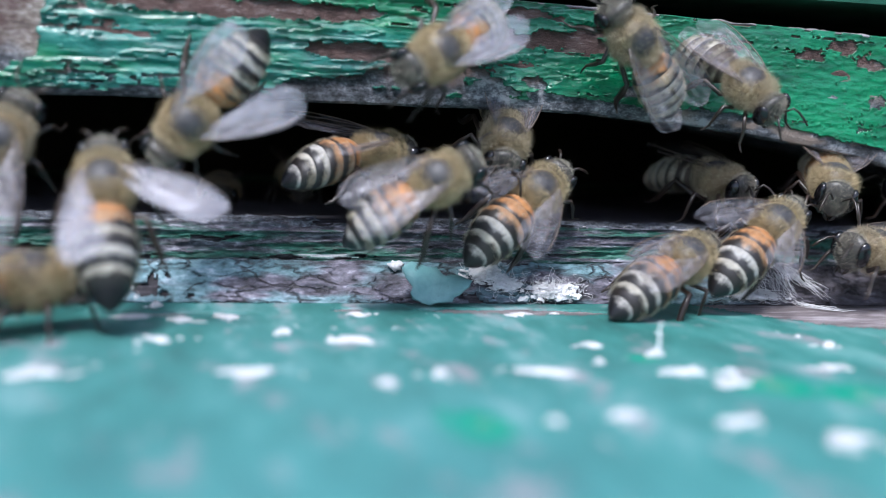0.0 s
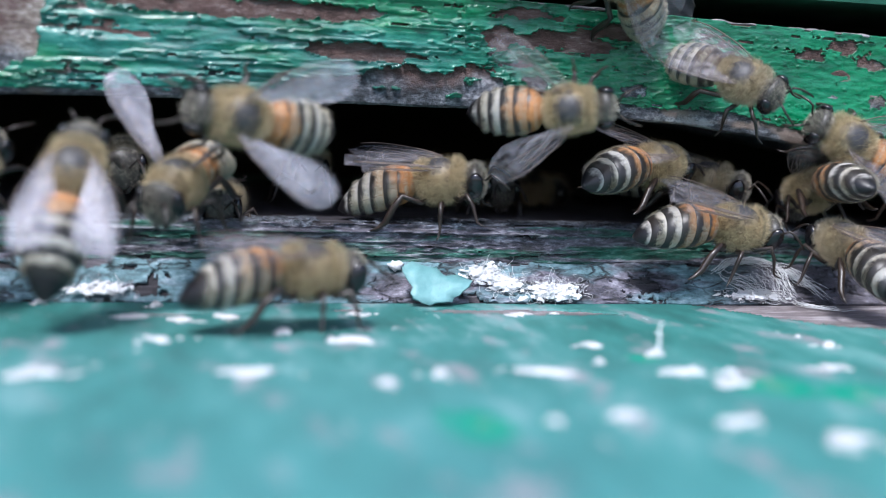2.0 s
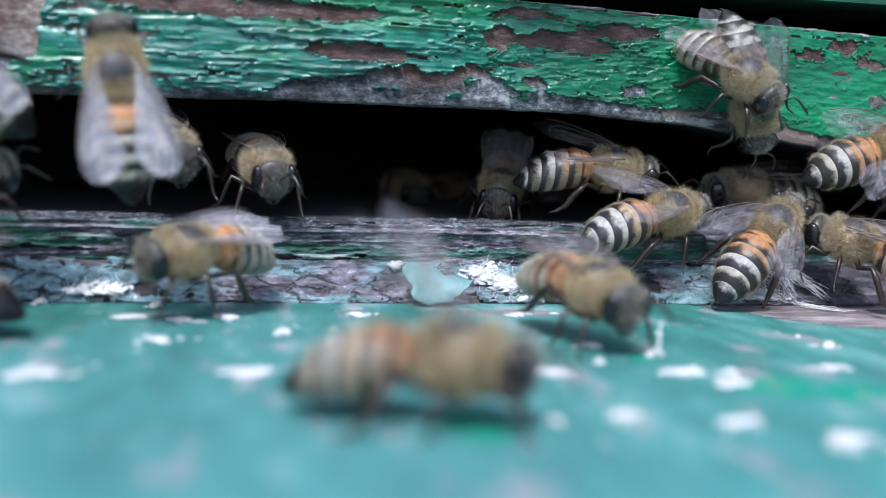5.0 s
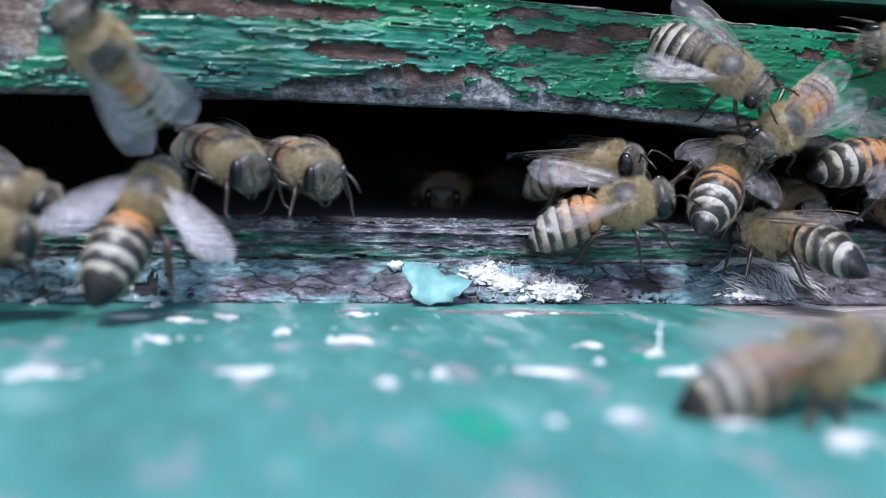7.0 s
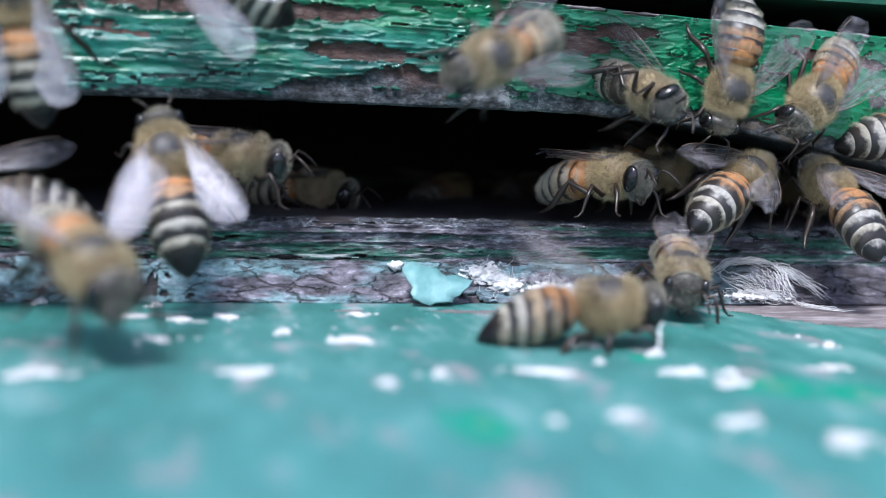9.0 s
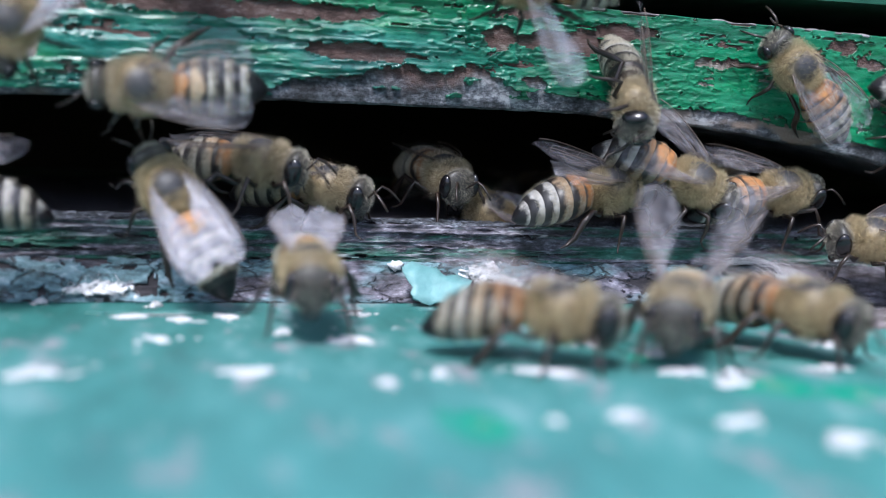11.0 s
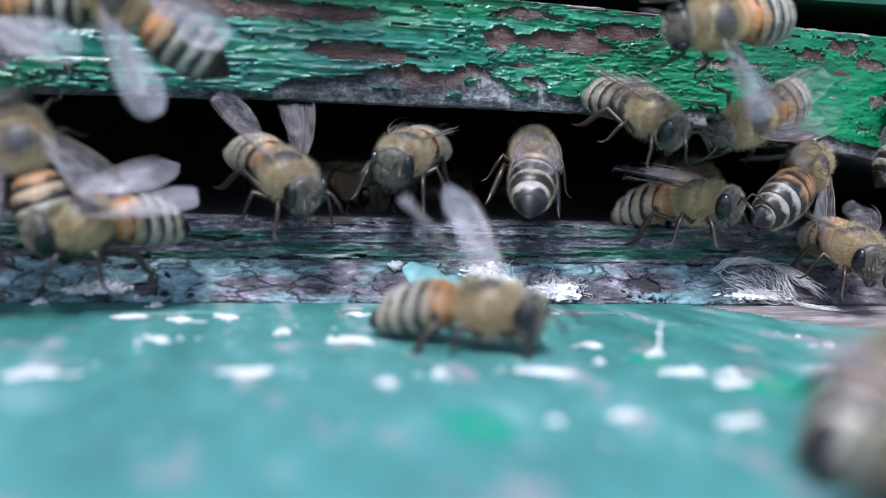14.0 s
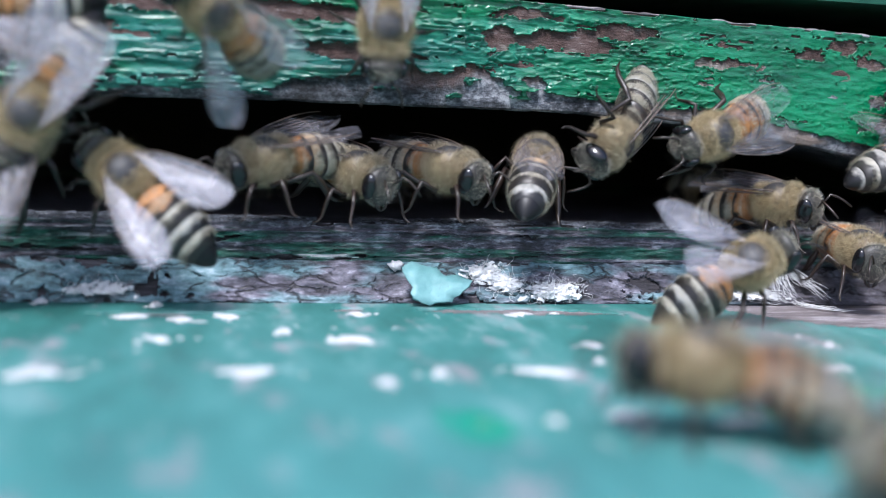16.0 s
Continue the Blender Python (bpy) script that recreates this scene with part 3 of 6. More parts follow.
def hive():
    entrance_bar()
    up = part("wall_front", block(-200, 200, -1.5, 20, 29.3, 78), WALLGREEN, smooth=False)
    tagged(up, "dull green painted hive wall above the entrance", "wall", kind="structure")
    for nm, b in (("wall_west", block(-220, -200.5, -1.5, 420, -300, 78)), ("wall_east", block(200.5, 220, -1.5, 420, -300, 78)), ("wall_back", block(-200, 200, 400, 420, -300, 78)),
                  ("wall_base", block(-200, 200, 8, 24, -300, -26)), ("wall_corner_west", block(-200, -60.2, -1.2, 20, 7.5, 29.1)), ("wall_corner_east", block(100.2, 200, -1.2, 20, 7.5, 29.1))):
        tagged(part(nm, b, WALLGREEN, smooth=False), "dull green painted side of the hive body", "wall", kind="structure")
    tagged(part("ceiling", block(-220, 220, -1.5, 425, 78.5, 96), WALLGREEN, smooth=False), "flat hive roof board", "roof", kind="structure")
    # added backdrop that closes the slot with the interior's darkness
    tagged(part("wall_inner", block(-199, 199, 60, 66, 7.6, 77), INTERIOR, smooth=False), "added near-black inner wall standing for the unlit hive interior", "wall", kind="structure")
    # floor board whose front edge is the sill of the entrance
    xs = np.linspace(-60, 100, 420)
    prof = []
    for x in xs:
        a, b = (float(fbm(np.array(x / s), np.array(0.7))) for s in (4.0, 1.1))
        prof.append([(x, 58, -2), (x, 58, 6.85), (x, 8, 6.85), (x, 1.2, 6.85 + 0.2 * a), (x, 0.3, 6.7 + 0.5 * a + 0.35 * b), (x, -0.15 + 0.4 * b, 6.3 + 0.4 * a), (x, 0.1 + 0.3 * a, 5.9),
                     (x, -0.3 + 0.6 * b, 5.2), (x, -0.1 - 0.4 * a, 4.2), (x, -0.1, 3.2), (x, -0.1, -2)])
    sill = part("floor_board", rings(prof), DARKWOOD, smooth=False)
    tagged(sill, "dark soiled wooden sill of the hive entrance", "sill", kind="structure")
    u, w = np.meshgrid(np.linspace(-22, 72, 700), np.linspace(3.3, 6.8, 44), indexing="ij")
    m = 0.12 + 0.7 * fbm(u / 6 + 3, w / 0.6, 5) + 0.4 * fbm(u / 1.6 + 3, w / 0.3, 4, 0.7) + 0.15 * np.exp(-((u - 38) / 6) ** 2)
    h = 0.10 + 0.75 * fbm(u / 5 + 8, w / 0.45, 4, 0.7) + 0.35 * np.exp(-((w - 6.05 - 0.3 * fbm(u / 9, w * 0, 2)) / 0.16) ** 2) + 0.2 * np.clip(0.1 - m, 0, 0.1) / 0.1
    part("paint_skin", peeling(u, w, m, h, lambda a, b, c: (a, -0.35 - c, b)), DARKPAINT, sill, "flaking dark green paint")
    u, w = np.meshgrid(np.linspace(-22, 72, 620), np.linspace(-1.3, 4.0, 40), indexing="ij")
    m = 0.10 + 0.6 * fbm(u / 2.2 + 23, w / 0.9, 5) + 0.6 * fbm(u / 0.6 + 23, w / 0.5, 4, 0.7)
    m = m - 0.9 * np.exp(-((u - 10.6 + fbm(w / 0.6, u * 0, 3)) / 1.3) ** 4)
    h = 0.08 + 1.15 * fbm(u / 0.55 + 8, w / 0.5, 4, 0.7)
    part("crust", peeling(u, w, m, h, lambda a, b, c: (a, 0.1 + b, 6.92 + 0.5 * c) if b > 0 else (a, -0.1 + 0.15 * b - 0.8 * c, 6.96 + b + 0.4 * c)), CRUST, sill, "crumbling paint crust on the sill edge")
    # sloped strip between the sill and the landing board
    prof = []
    for x in xs:
        a, b = (float(fbm(np.array(x / s), np.array(3.7))) for s in (5.0, 1.0))
        prof.append([(x, -0.12, -2), (x, -0.12, 3.3 + 0.25 * a), (x, -0.7, 3.25 + 0.3 * a), (x, -1.4, 2.35 + 0.3 * a), (x, -2.4, 1.2 + 0.3 * b), (x, -3.0 + 0.3 * b, 0.45), (x, -3.35 + 0.2 * a, 0.0), (x, -3.3, -2)])
    strip = part("joint_strip", rings(prof), DARKWOOD, smooth=False)
    tagged(strip, "narrow sloping wooden strip with chalky pale teal paint", "strip", kind="structure")
    u, w = np.meshgrid(np.linspace(-22, 72, 520), np.linspace(0, 1, 26), indexing="ij")
    m = 0.15 + 0.7 * fbm(u / 5 + 40, w * 2.2, 5) + 0.6 * fbm(u / 1.1 + 4, w * 6, 4, 0.7)
    h = 0.12 + 0.6 * fbm(u / 3.0 + 2, w * 6, 4, 0.7) + 0.15 * np.clip(0.1 - m, 0, 0.1) / 0.1
    part("paint_skin", peeling(u, w, m, h, lambda a, b, c: (a, -0.7 - 3.0 * b - 0.7 * c, 3.35 - 3.38 * b + 0.7 * c)), STRIPPAINT, strip, "chalky pale teal paint")
    # landing board
    board = part("landing_board", block(-120, 140, -82, -3.45, -20, -0.12), PALEWOOD, smooth=False)
    tagged(board, "wooden landing board with faded teal paint", "board", kind="structure")
    u, w = np.meshgrid(np.linspace(-40, 80, 420), np.linspace(-66, -3.5, 230), indexing="ij")
    m = 0.42 + 0.5 * fbm(u / 6 + 11, w / 2.0, 5)
    m = m - 1.3 * np.clip((w + 5.2 + np.minimum(1.4 * (u - 44.8), 9.0 + 0.5 * (u - 52)) + 3.0 * fbm(u / 3, w / 1.5, 4, 0.65)) / 0.8, 0, 1) * (u > 41)
    wv = w + 1.6 * fbm(u / 2.0 + 70, w / 2.0, 4, 0.65)
    m = m - 1.0 * np.exp(-(((u - 26) / 9.5) ** 2 + ((wv + 8.0 + 0.10 * (u - 26)) / 1.7) ** 2) ** 1.2)
    m = m - 1.0 * np.exp(-(((u - 11) / 1.5) ** 2 + ((wv + 7.2) / 1.0) ** 2) ** 1.2)
    m = m - 0.85 * np.exp(-(((u + 3) / 8.0) ** 2 + ((w + 9.0) / 0.7) ** 2) ** 1.2)
    h = 0.10 + 0.05 * fbm(u / 7 + 1, w / 12, 3) + 0.10 * np.clip(0.1 - m, 0, 0.1) / 0.1
    part("paint_skin", peeling(u, w, m, h, lambda a, b, c: (a, b, c - 0.1)), BOARD, board, "faded teal paint with green patches")
    part("paint_border", join(block(-120, -40, -82, -3.45, -0.11, 0.0), block(80, 140, -82, -3.45, -0.11, 0.0), block(-40, 80, -82, -66, -0.11, 0.0)), BOARD, board, smooth=False)
    g = part("ground", ([(-4e5, -4e5, -300), (4e5, -4e5, -300), (4e5, 4e5, -300), (-4e5, 4e5, -300)], [(0, 1, 2, 3)]), GRASS)
    tagged(g, "short green grass around the hive", "ground", kind="structure")


hive()


# ---- crumbs, flake and fibres ----
def crumb(x, y, rx, ry, h, seed, rz=0.0, z=0.02):
    rng = random.Random(seed)
    ph = [rng.uniform(0, 6.28) for _ in range(3)]
    rows = []
    n = 18
    for k, (s, zz) in enumerate(((1.0, -0.1), (0.97, 0.35), (0.75, 0.8), (0.4, 1.0), (0.08, 1.05))):
        row = []
        for j in range(n):
            b = 2 * math.pi * j / n
            r = s * (1 + 0.26 * math.sin(2 * b + ph[0]) + 0.24 * math.sin(3 * b + ph[1]) + 0.18 * math.sin(5 * b + ph[2]) + rng.uniform(-0.2, 0.2))
            row.append((rx * r * math.cos(b), ry * r * math.sin(b), h * zz * rng.uniform(0.75, 1.15)))
        rows.append(row)
    ob = part("wax_crumb", rings(rows), WAX, at=mm(x, y, z, 0, 0, rz))
    return tagged(ob, "white wax crumb lying on the teal landing board", "wax crumb", "wax crumbs on the board")


for k, (x, y, r) in enumerate(((-10.8, -29.5, 1.68), (2, -29.6, 2.26), (4.9, -17.5, 0.78), (9.7, -19.7, 1.96), (10.3, -33.4, 0.74), (14.1, -31.1, 0.78), (27.5, -22.1, 1.06), (21.2, -30.4, 1.98), (31.2, -25.8, 0.92), (30.8, -30.9, 1.55), (33.1, -34.1, 1.66), (42.5, -30.2, 1.29), (18.3, -42.1, 0.5), (22.9, -41.3, 1.27), (29, -42.9, 1.57), (33.5, -46.5, 1.66), (-2.7, -11.8, 1.29), (-6.7, -10.6, 1.28), (-14.4, -4.2, 0.7), (-5, -5.9, 0.78), (0.8, -10.6, 1.14), (25.6, -9.5, 1.3), (-4, -19.4, 1), (46.2, -19.3, 0.34), (46.7, -23, 0.74), (26.1, -27.8, 0.52), (11.4, -9.5, 1.01), (34.1, -31.5, 0.69))):
    rr = random.Random(k)
    crumb(x, y, r * 0.78, r * rr.uniform(0.35, 0.65), min(0.5, 0.55 * r) if r < 1 else 0.22, 100 + k, rr.uniform(-25, 25))
    for _ in range(4):
        crumb(x + rr.gauss(0, r * 0.75), y + rr.gauss(0, r * 0.6), 0.12 + 0.42 * r * rr.random(), 0.08 + 0.18 * r * rr.random(), 0.1, 300 + 9 * k + _, rr.uniform(-90, 90))


def paint_flake():
    rng = random.Random(5)
    n = 26
    rows = []
    for s, off in ((0.02, 0.0), (0.55, 0.0), (1.0, 0.05), (1.0, 0.14), (0.5, 0.1), (0.02, 0.1)):
        row = []
        for j in range(n):
            b = 2 * math.pi * j / n
            r = 1 + 0.13 * math.sin(3 * b + 1) + 0.07 * math.sin(5 * b) + (0.16 if j in (9, 10) else 0) + (-0.12 if j in (4, 5) else 0) + 0.05 * math.sin(j * 2.4) + rng.uniform(-0.05, 0.05)
            x, y = 2.9 * r * s * math.cos(b), 1.9 * r * s * math.sin(b)
            row.append((x, y, off + 0.05 * x * x + 0.05 * math.sin(x * 2.2) + 0.05 * math.sin(y * 3 + x)))
        rows.append(row)
    ob = part("paint_flake", rings(rows), FLAKE, at=mm(18.9, -4.35, 1.75, 52, 8, 4))
    tagged(ob, "curled pale teal paint flake leaning on the joint strip", "paint flake")
    ob = part("wax_bit", ellipsoid((0, 0, 0), (0.7, 0.4, 0.5), 12, 8, lambda p: [c * (1 + 0.2 * math.sin(7 * p[0] + 5 * p[2])) for c in p]), WAX, at=mm(15.9, -1.6, 3.1))
    tagged(ob, "small white wax bit beside the paint flake", "wax bit")


def shred(rng, c, rx, ry):
    """A torn, crumpled scrap with a ragged rim."""
    n, lean = 11, rng.uniform(-0.5, 0.5)
    rim = [rng.uniform(0.45, 1.25) for _ in range(n)]
    rows = []
    for s, h in ((0.05, -0.06), (0.6, -0.04), (1.0, -0.02), (1.0, 0.04), (0.6, 0.10), (0.05, 0.16)):
        rows.append([(c[0] + rx * s * rim[k] * math.cos(6.283 * k / n), c[1] + ry * s * rim[k] * math.sin(6.283 * k / n),
                      max(0.0, c[2] + h + 0.12 * s * math.sin(2.1 * k + 9 * rx) + lean * rx * s * math.cos(6.283 * k / n) + rng.uniform(-0.03, 0.03))) for k in range(n)])
    return rings(rows)


def fluff(x, y, z, rx, ry, rz, n, seed, tilt):
    rng = random.Random(seed)
    geos = []
    for _ in range(n * 2 // 3):
        p = Vector((rng.gauss(0, rx * 0.5), rng.gauss(0, ry * 0.5), abs(rng.gauss(0, rz * 0.5))))
        d = Vector((rng.gauss(0, 1), rng.gauss(0, 0.7), rng.gauss(0, 0.5))).normalized()
        pts = [p]
        turn = Vector((rng.gauss(0, 0.4), rng.gauss(0, 0.5), rng.gauss(0, 1)))
        for _ in range(9):
            d = (d + turn.cross(d) * 0.55 + Vector((rng.gauss(0, 0.25), rng.gauss(0, 0.25), rng.gauss(0, 0.2)))).normalized()
            q = pts[-1] + d * rng.uniform(0.12, 0.26)
            q.z = max(q.z, 0.0)
            pts.append(q)
        r = rng.uniform(0.008, 0.02)
        geos.append(tube(pts, [r] * 10, 3))
    for _ in range(max(4, n // 2)):
        c = (rng.gauss(0, rx * 0.42), rng.gauss(0, ry * 0.4), abs(rng.gauss(0.1, rz * 0.3)))
        geos.append(shred(rng, c, rng.uniform(0.18, 0.62), rng.uniform(0.12, 0.34)))
    ob = part("fibre_tuft", join(*geos), FIBRE, at=mm(x, y, z, tilt, 0, 0))
    tagged(ob, "tuft of white plant fibres caught on the ledge", "fibre tuft", "fibre tufts")


def fibre_web():
    """Long fibres bundled over the worn end of the strip: an arch, strands that hang from it and a loose tail."""
    rng = random.Random(31)
    geos = []
    for n, spread, way in (
        (26, 0.22, ((46.8, -2.3, 2.6), (49.0, -1.4, 3.9), (51.8, -1.3, 3.9), (54.2, -1.7, 3.5))),
        (30, 0.30, ((53.2, -1.4, 3.8), (54.8, -2.4, 3.0), (56.6, -3.4, 1.9), (58.2, -4.2, 0.7))),
        (22, 0.28, ((53.0, -1.5, 3.7), (53.7, -2.6, 2.9), (53.8, -3.5, 1.6), (54.6, -4.2, 0.5))),
        (22, 0.35, ((48.6, -3.2, 1.9), (50.4, -3.6, 1.2), (52.2, -3.9, 0.9), (54.4, -4.3, 0.5))),
        (12, 0.16, ((54.0, -4.2, 0.6), (55.0, -5.4, 0.2), (56.6, -7.0, 0.15), (58.4, -8.2, 0.15))),
        (14, 0.40, ((47.4, -2.4, 2.8), (48.6, -2.8, 2.4), (50.0, -3.0, 2.0), (51.4, -3.4, 1.3))),
        (14, 0.45, ((51.0, -1.8, 3.5), (51.4, -2.6, 2.9), (52.0, -3.2, 2.1), (52.4, -3.8, 1.2))),
    ):
        for _ in range(n):
            off = Vector((rng.gauss(0, 2 * spread), rng.gauss(0, 0.5 * spread), rng.gauss(0, spread)))
            a, z = rng.uniform(0, 0.4), rng.uniform(0.6, 1.0)
            pts = []
            for k in range(9):
                f = (a + (z - a) * k / 8) * 2.999
                i = int(f)
                p = Vector(way[i]).lerp(Vector(way[i + 1]), f - i) + off * (0.6 + 0.5 * k / 8) + Vector([rng.gauss(0, 0.09) for _ in range(3)])
                p.z = max(p.z, 0.1)
                pts.append(p)
            w = rng.uniform(0.014, 0.04)
            geos.append(tube(pts, [w] * 8 + [w * 0.4], 3))
    ob = part("fibre_tuft", join(*geos), FIBRE)
    tagged(ob, "web of long white plant fibres over the worn strip end", "fibre tuft", "fibre tufts")


paint_flake()
fluff(24.2, -2.0, 2.3, 1.7, 1.0, 0.8, 220, 1, 40)
fluff(26.0, -2.8, 1.5, 1.6, 0.8, 0.5, 150, 4, 40)
fluff(30.3, -3.3, 0.9, 2.6, 1.2, 0.9, 330, 2, 30)
fluff(50.2, -3.7, 0.7, 3.0, 0.8, 0.4, 110, 3, 25)
fibre_web()
fluff(-9.5, -3.2, 1.0, 3.0, 1.0, 0.4, 90, 6, 25)
stalk = part("fibre_stalk", tube([(0, 0, 0), (0.15, 0, 0.8), (0.1, 0.1, 1.6), (0.3, 0.1, 2.3)], [0.16, 0.1, 0.08, 0.04], 6), FIBRE, at=mm(31.3, -25.7, 0.2))
tagged(stalk, "thin upright white stalk stuck to a wax crumb", "stalk")


# ---- honey bees ----
AB_S = (0.0, 0.07, 0.22, 0.42, 0.62, 0.80, 0.92, 1.0)
AB_R = (0.85, 1.62, 2.06, 2.14, 1.95, 1.42, 0.84, 0.14)


def ab_point(s):
    """Centre and radius of the abdomen at s, 0 at the waist and 1 at the tip."""
    return -2.2 - 7.3 * s, -0.1 - 0.35 * s - 1.75 * s * s, float(np.interp(s, AB_S, AB_R))


def tergite(s0, s1, seg=22):
    rows = []
    for k, (q, lift) in enumerate(((s0 - 0.03, -0.08), (s0, -0.02), (s0 + (s1 - s0) * 0.35, 0.02), (s0 + (s1 - s0) * 0.7, 0.035), (s1 - 0.008, 0.03), (s1 + 0.004, 0.0), (s1 + 0.006, -0.06))):
        x, z, r = ab_point(min(max(q, 0.0), 1.0))
        r = max(r + lift, 0.05)
        rows.append([(x, r * 1.02 * math.cos(2 * math.pi * j / seg), z + r * 0.9 * math.sin(2 * math.pi * j / seg)) for j in range(seg)])
    return rings(rows)


def wing_geo(outline, side):
    """A thin blade: outline gives (length, leading, trailing) from hinge to tip; slightly pleated."""
    top, low = [], []
    for k, (l, a, b) in enumerate(outline):
        row = [a + (b - a) * i / 5 for i in range(6)]
        for i, w in enumerate(row):
            z = 0.10 * math.sin(i * 1.9 + k * 0.5) * (1 - l / 12) + 0.02 * l * (i - 2)
            top.append((-l, side * w, z))
            low.append((-l, side * w, z - 0.03))
    n, k = len(outline), 6
    fs = [(i * k + j, i * k + j + 1, (i + 1) * k + j + 1, (i + 1) * k + j) for i in range(n - 1) for j in range(k - 1)]
    o = n * k
    fs += [tuple(o + v for v in reversed(f)) for f in fs]
    edge = [j for j in range(k)] + [i * k + k - 1 for i in range(1, n)] + [(n - 1) * k + j for j in range(k - 2, -1, -1)] + [i * k for i in range(n - 2, 0, -1)]
    fs += [(edge[i], edge[(i + 1) % len(edge)], o + edge[(i + 1) % len(edge)], o + edge[i]) for i in range(len(edge))]
    return top + low, fs


FORE = ((0, 0.15, -0.15), (0.8, 0.42, -0.3), (2.0, 0.72, -0.85), (3.4, 0.86, -1.55), (4.8, 0.92, -2.15), (6.1, 0.86, -2.4), (7.3, 0.6, -2.2), (8.1, 0.15, -1.75), (8.5, -0.45, -1.15))
HIND = ((0, 0.1, -0.1), (0.8, 0.25, -0.5), (2.0, 0.3, -1.0), (3.4, 0.3, -1.3), (4.6, 0.22, -1.25), (5.5, 0.0, -1.0), (6.0, -0.3, -0.7))


def vein_geo(outline, side):
    def along(f, l0, l1, r):
        pts = []
        for i in range(9):
            l = l0 + (l1 - l0) * i / 8
            a, b = (float(np.interp(l, [o[0] for o in outline], [o[c] for o in outline])) for c in (1, 2))
            pts.append((-l, side * (a + (b - a) * f), 0.06))
        return tube(pts, [r] * 9, 4)
    L = outline[-1][0]
    g = [along(0.02, 0, L * 0.9, 0.05), along(0.22, 0.3, L * 0.75, 0.026), along(0.5, 0.5, L * 0.8, 0.02), along(0.78, 0.5, L * 0.6, 0.02)]
    if L > 7:
        for l in (3.4, 5.0, 6.3):
            a, b = (float(np.interp(l, [o[0] for o in outline], [o[c] for o in outline])) for c in (1, 2))
            g.append(tube([(-l, side * (a + (b - a) * 0.2), 0.06), (-l - 0.5, side * (a + (b - a) * 0.5), 0.06), (-l - 0.2, side * (a + (b - a) * 0.78), 0.06)], [0.018] * 3, 4))
    return join(*g)


def leg_geo(kind, side):
    s = side
    if kind == 0:
        pts = [(0, 0, 0), (0.5, s * 0.5, -0.3), (1.4, s * 1.5, 0.15), (1.9, s * 2.0, -0.7), (2.2, s * 2.35, -1.7), (2.6, s * 2.5, -1.95), (3.0, s * 2.6, -2.0)]
        r = [0.26, 0.24, 0.21, 0.19, 0.12, 0.09, 0.06]
    elif kind == 1:
        pts = [(0, 0, 0), (0, s * 0.6, -0.3), (-0.2, s * 2.0, 0.2), (-0.4, s * 2.8, -0.7), (-0.6, s * 3.3, -1.6), (-0.8, s * 3.7, -1.95), (-1.0, s * 4.1, -2.0)]
        r = [0.26, 0.24, 0.22, 0.21, 0.13, 0.09, 0.06]
    else:
        pts = [(0, 0, 0), (-0.5, s * 0.6, -0.3), (-1.9, s * 1.7, 0.35), (-2.7, s * 2.2, -0.5), (-3.5, s * 2.6, -1.4), (-4.2, s * 2.8, -1.85), (-4.9, s * 3.0, -2.0)]
        r = [0.28, 0.26, 0.26, 0.34, 0.30, 0.18, 0.07]
    return tube([(x, y * (0.86 if i > 2 else 1.0), z * 1.12 + (0.3 if i in (2, 3) else 0)) for i, (x, y, z) in enumerate(pts)], [0.95 * q for q in r], 7)


LEGS = [("front", 0, (1.2, 0.8, -1.3)), ("middle", 1, (0.1, 1.0, -1.4)), ("hind", 2, (-1.1, 0.9, -1.3))]


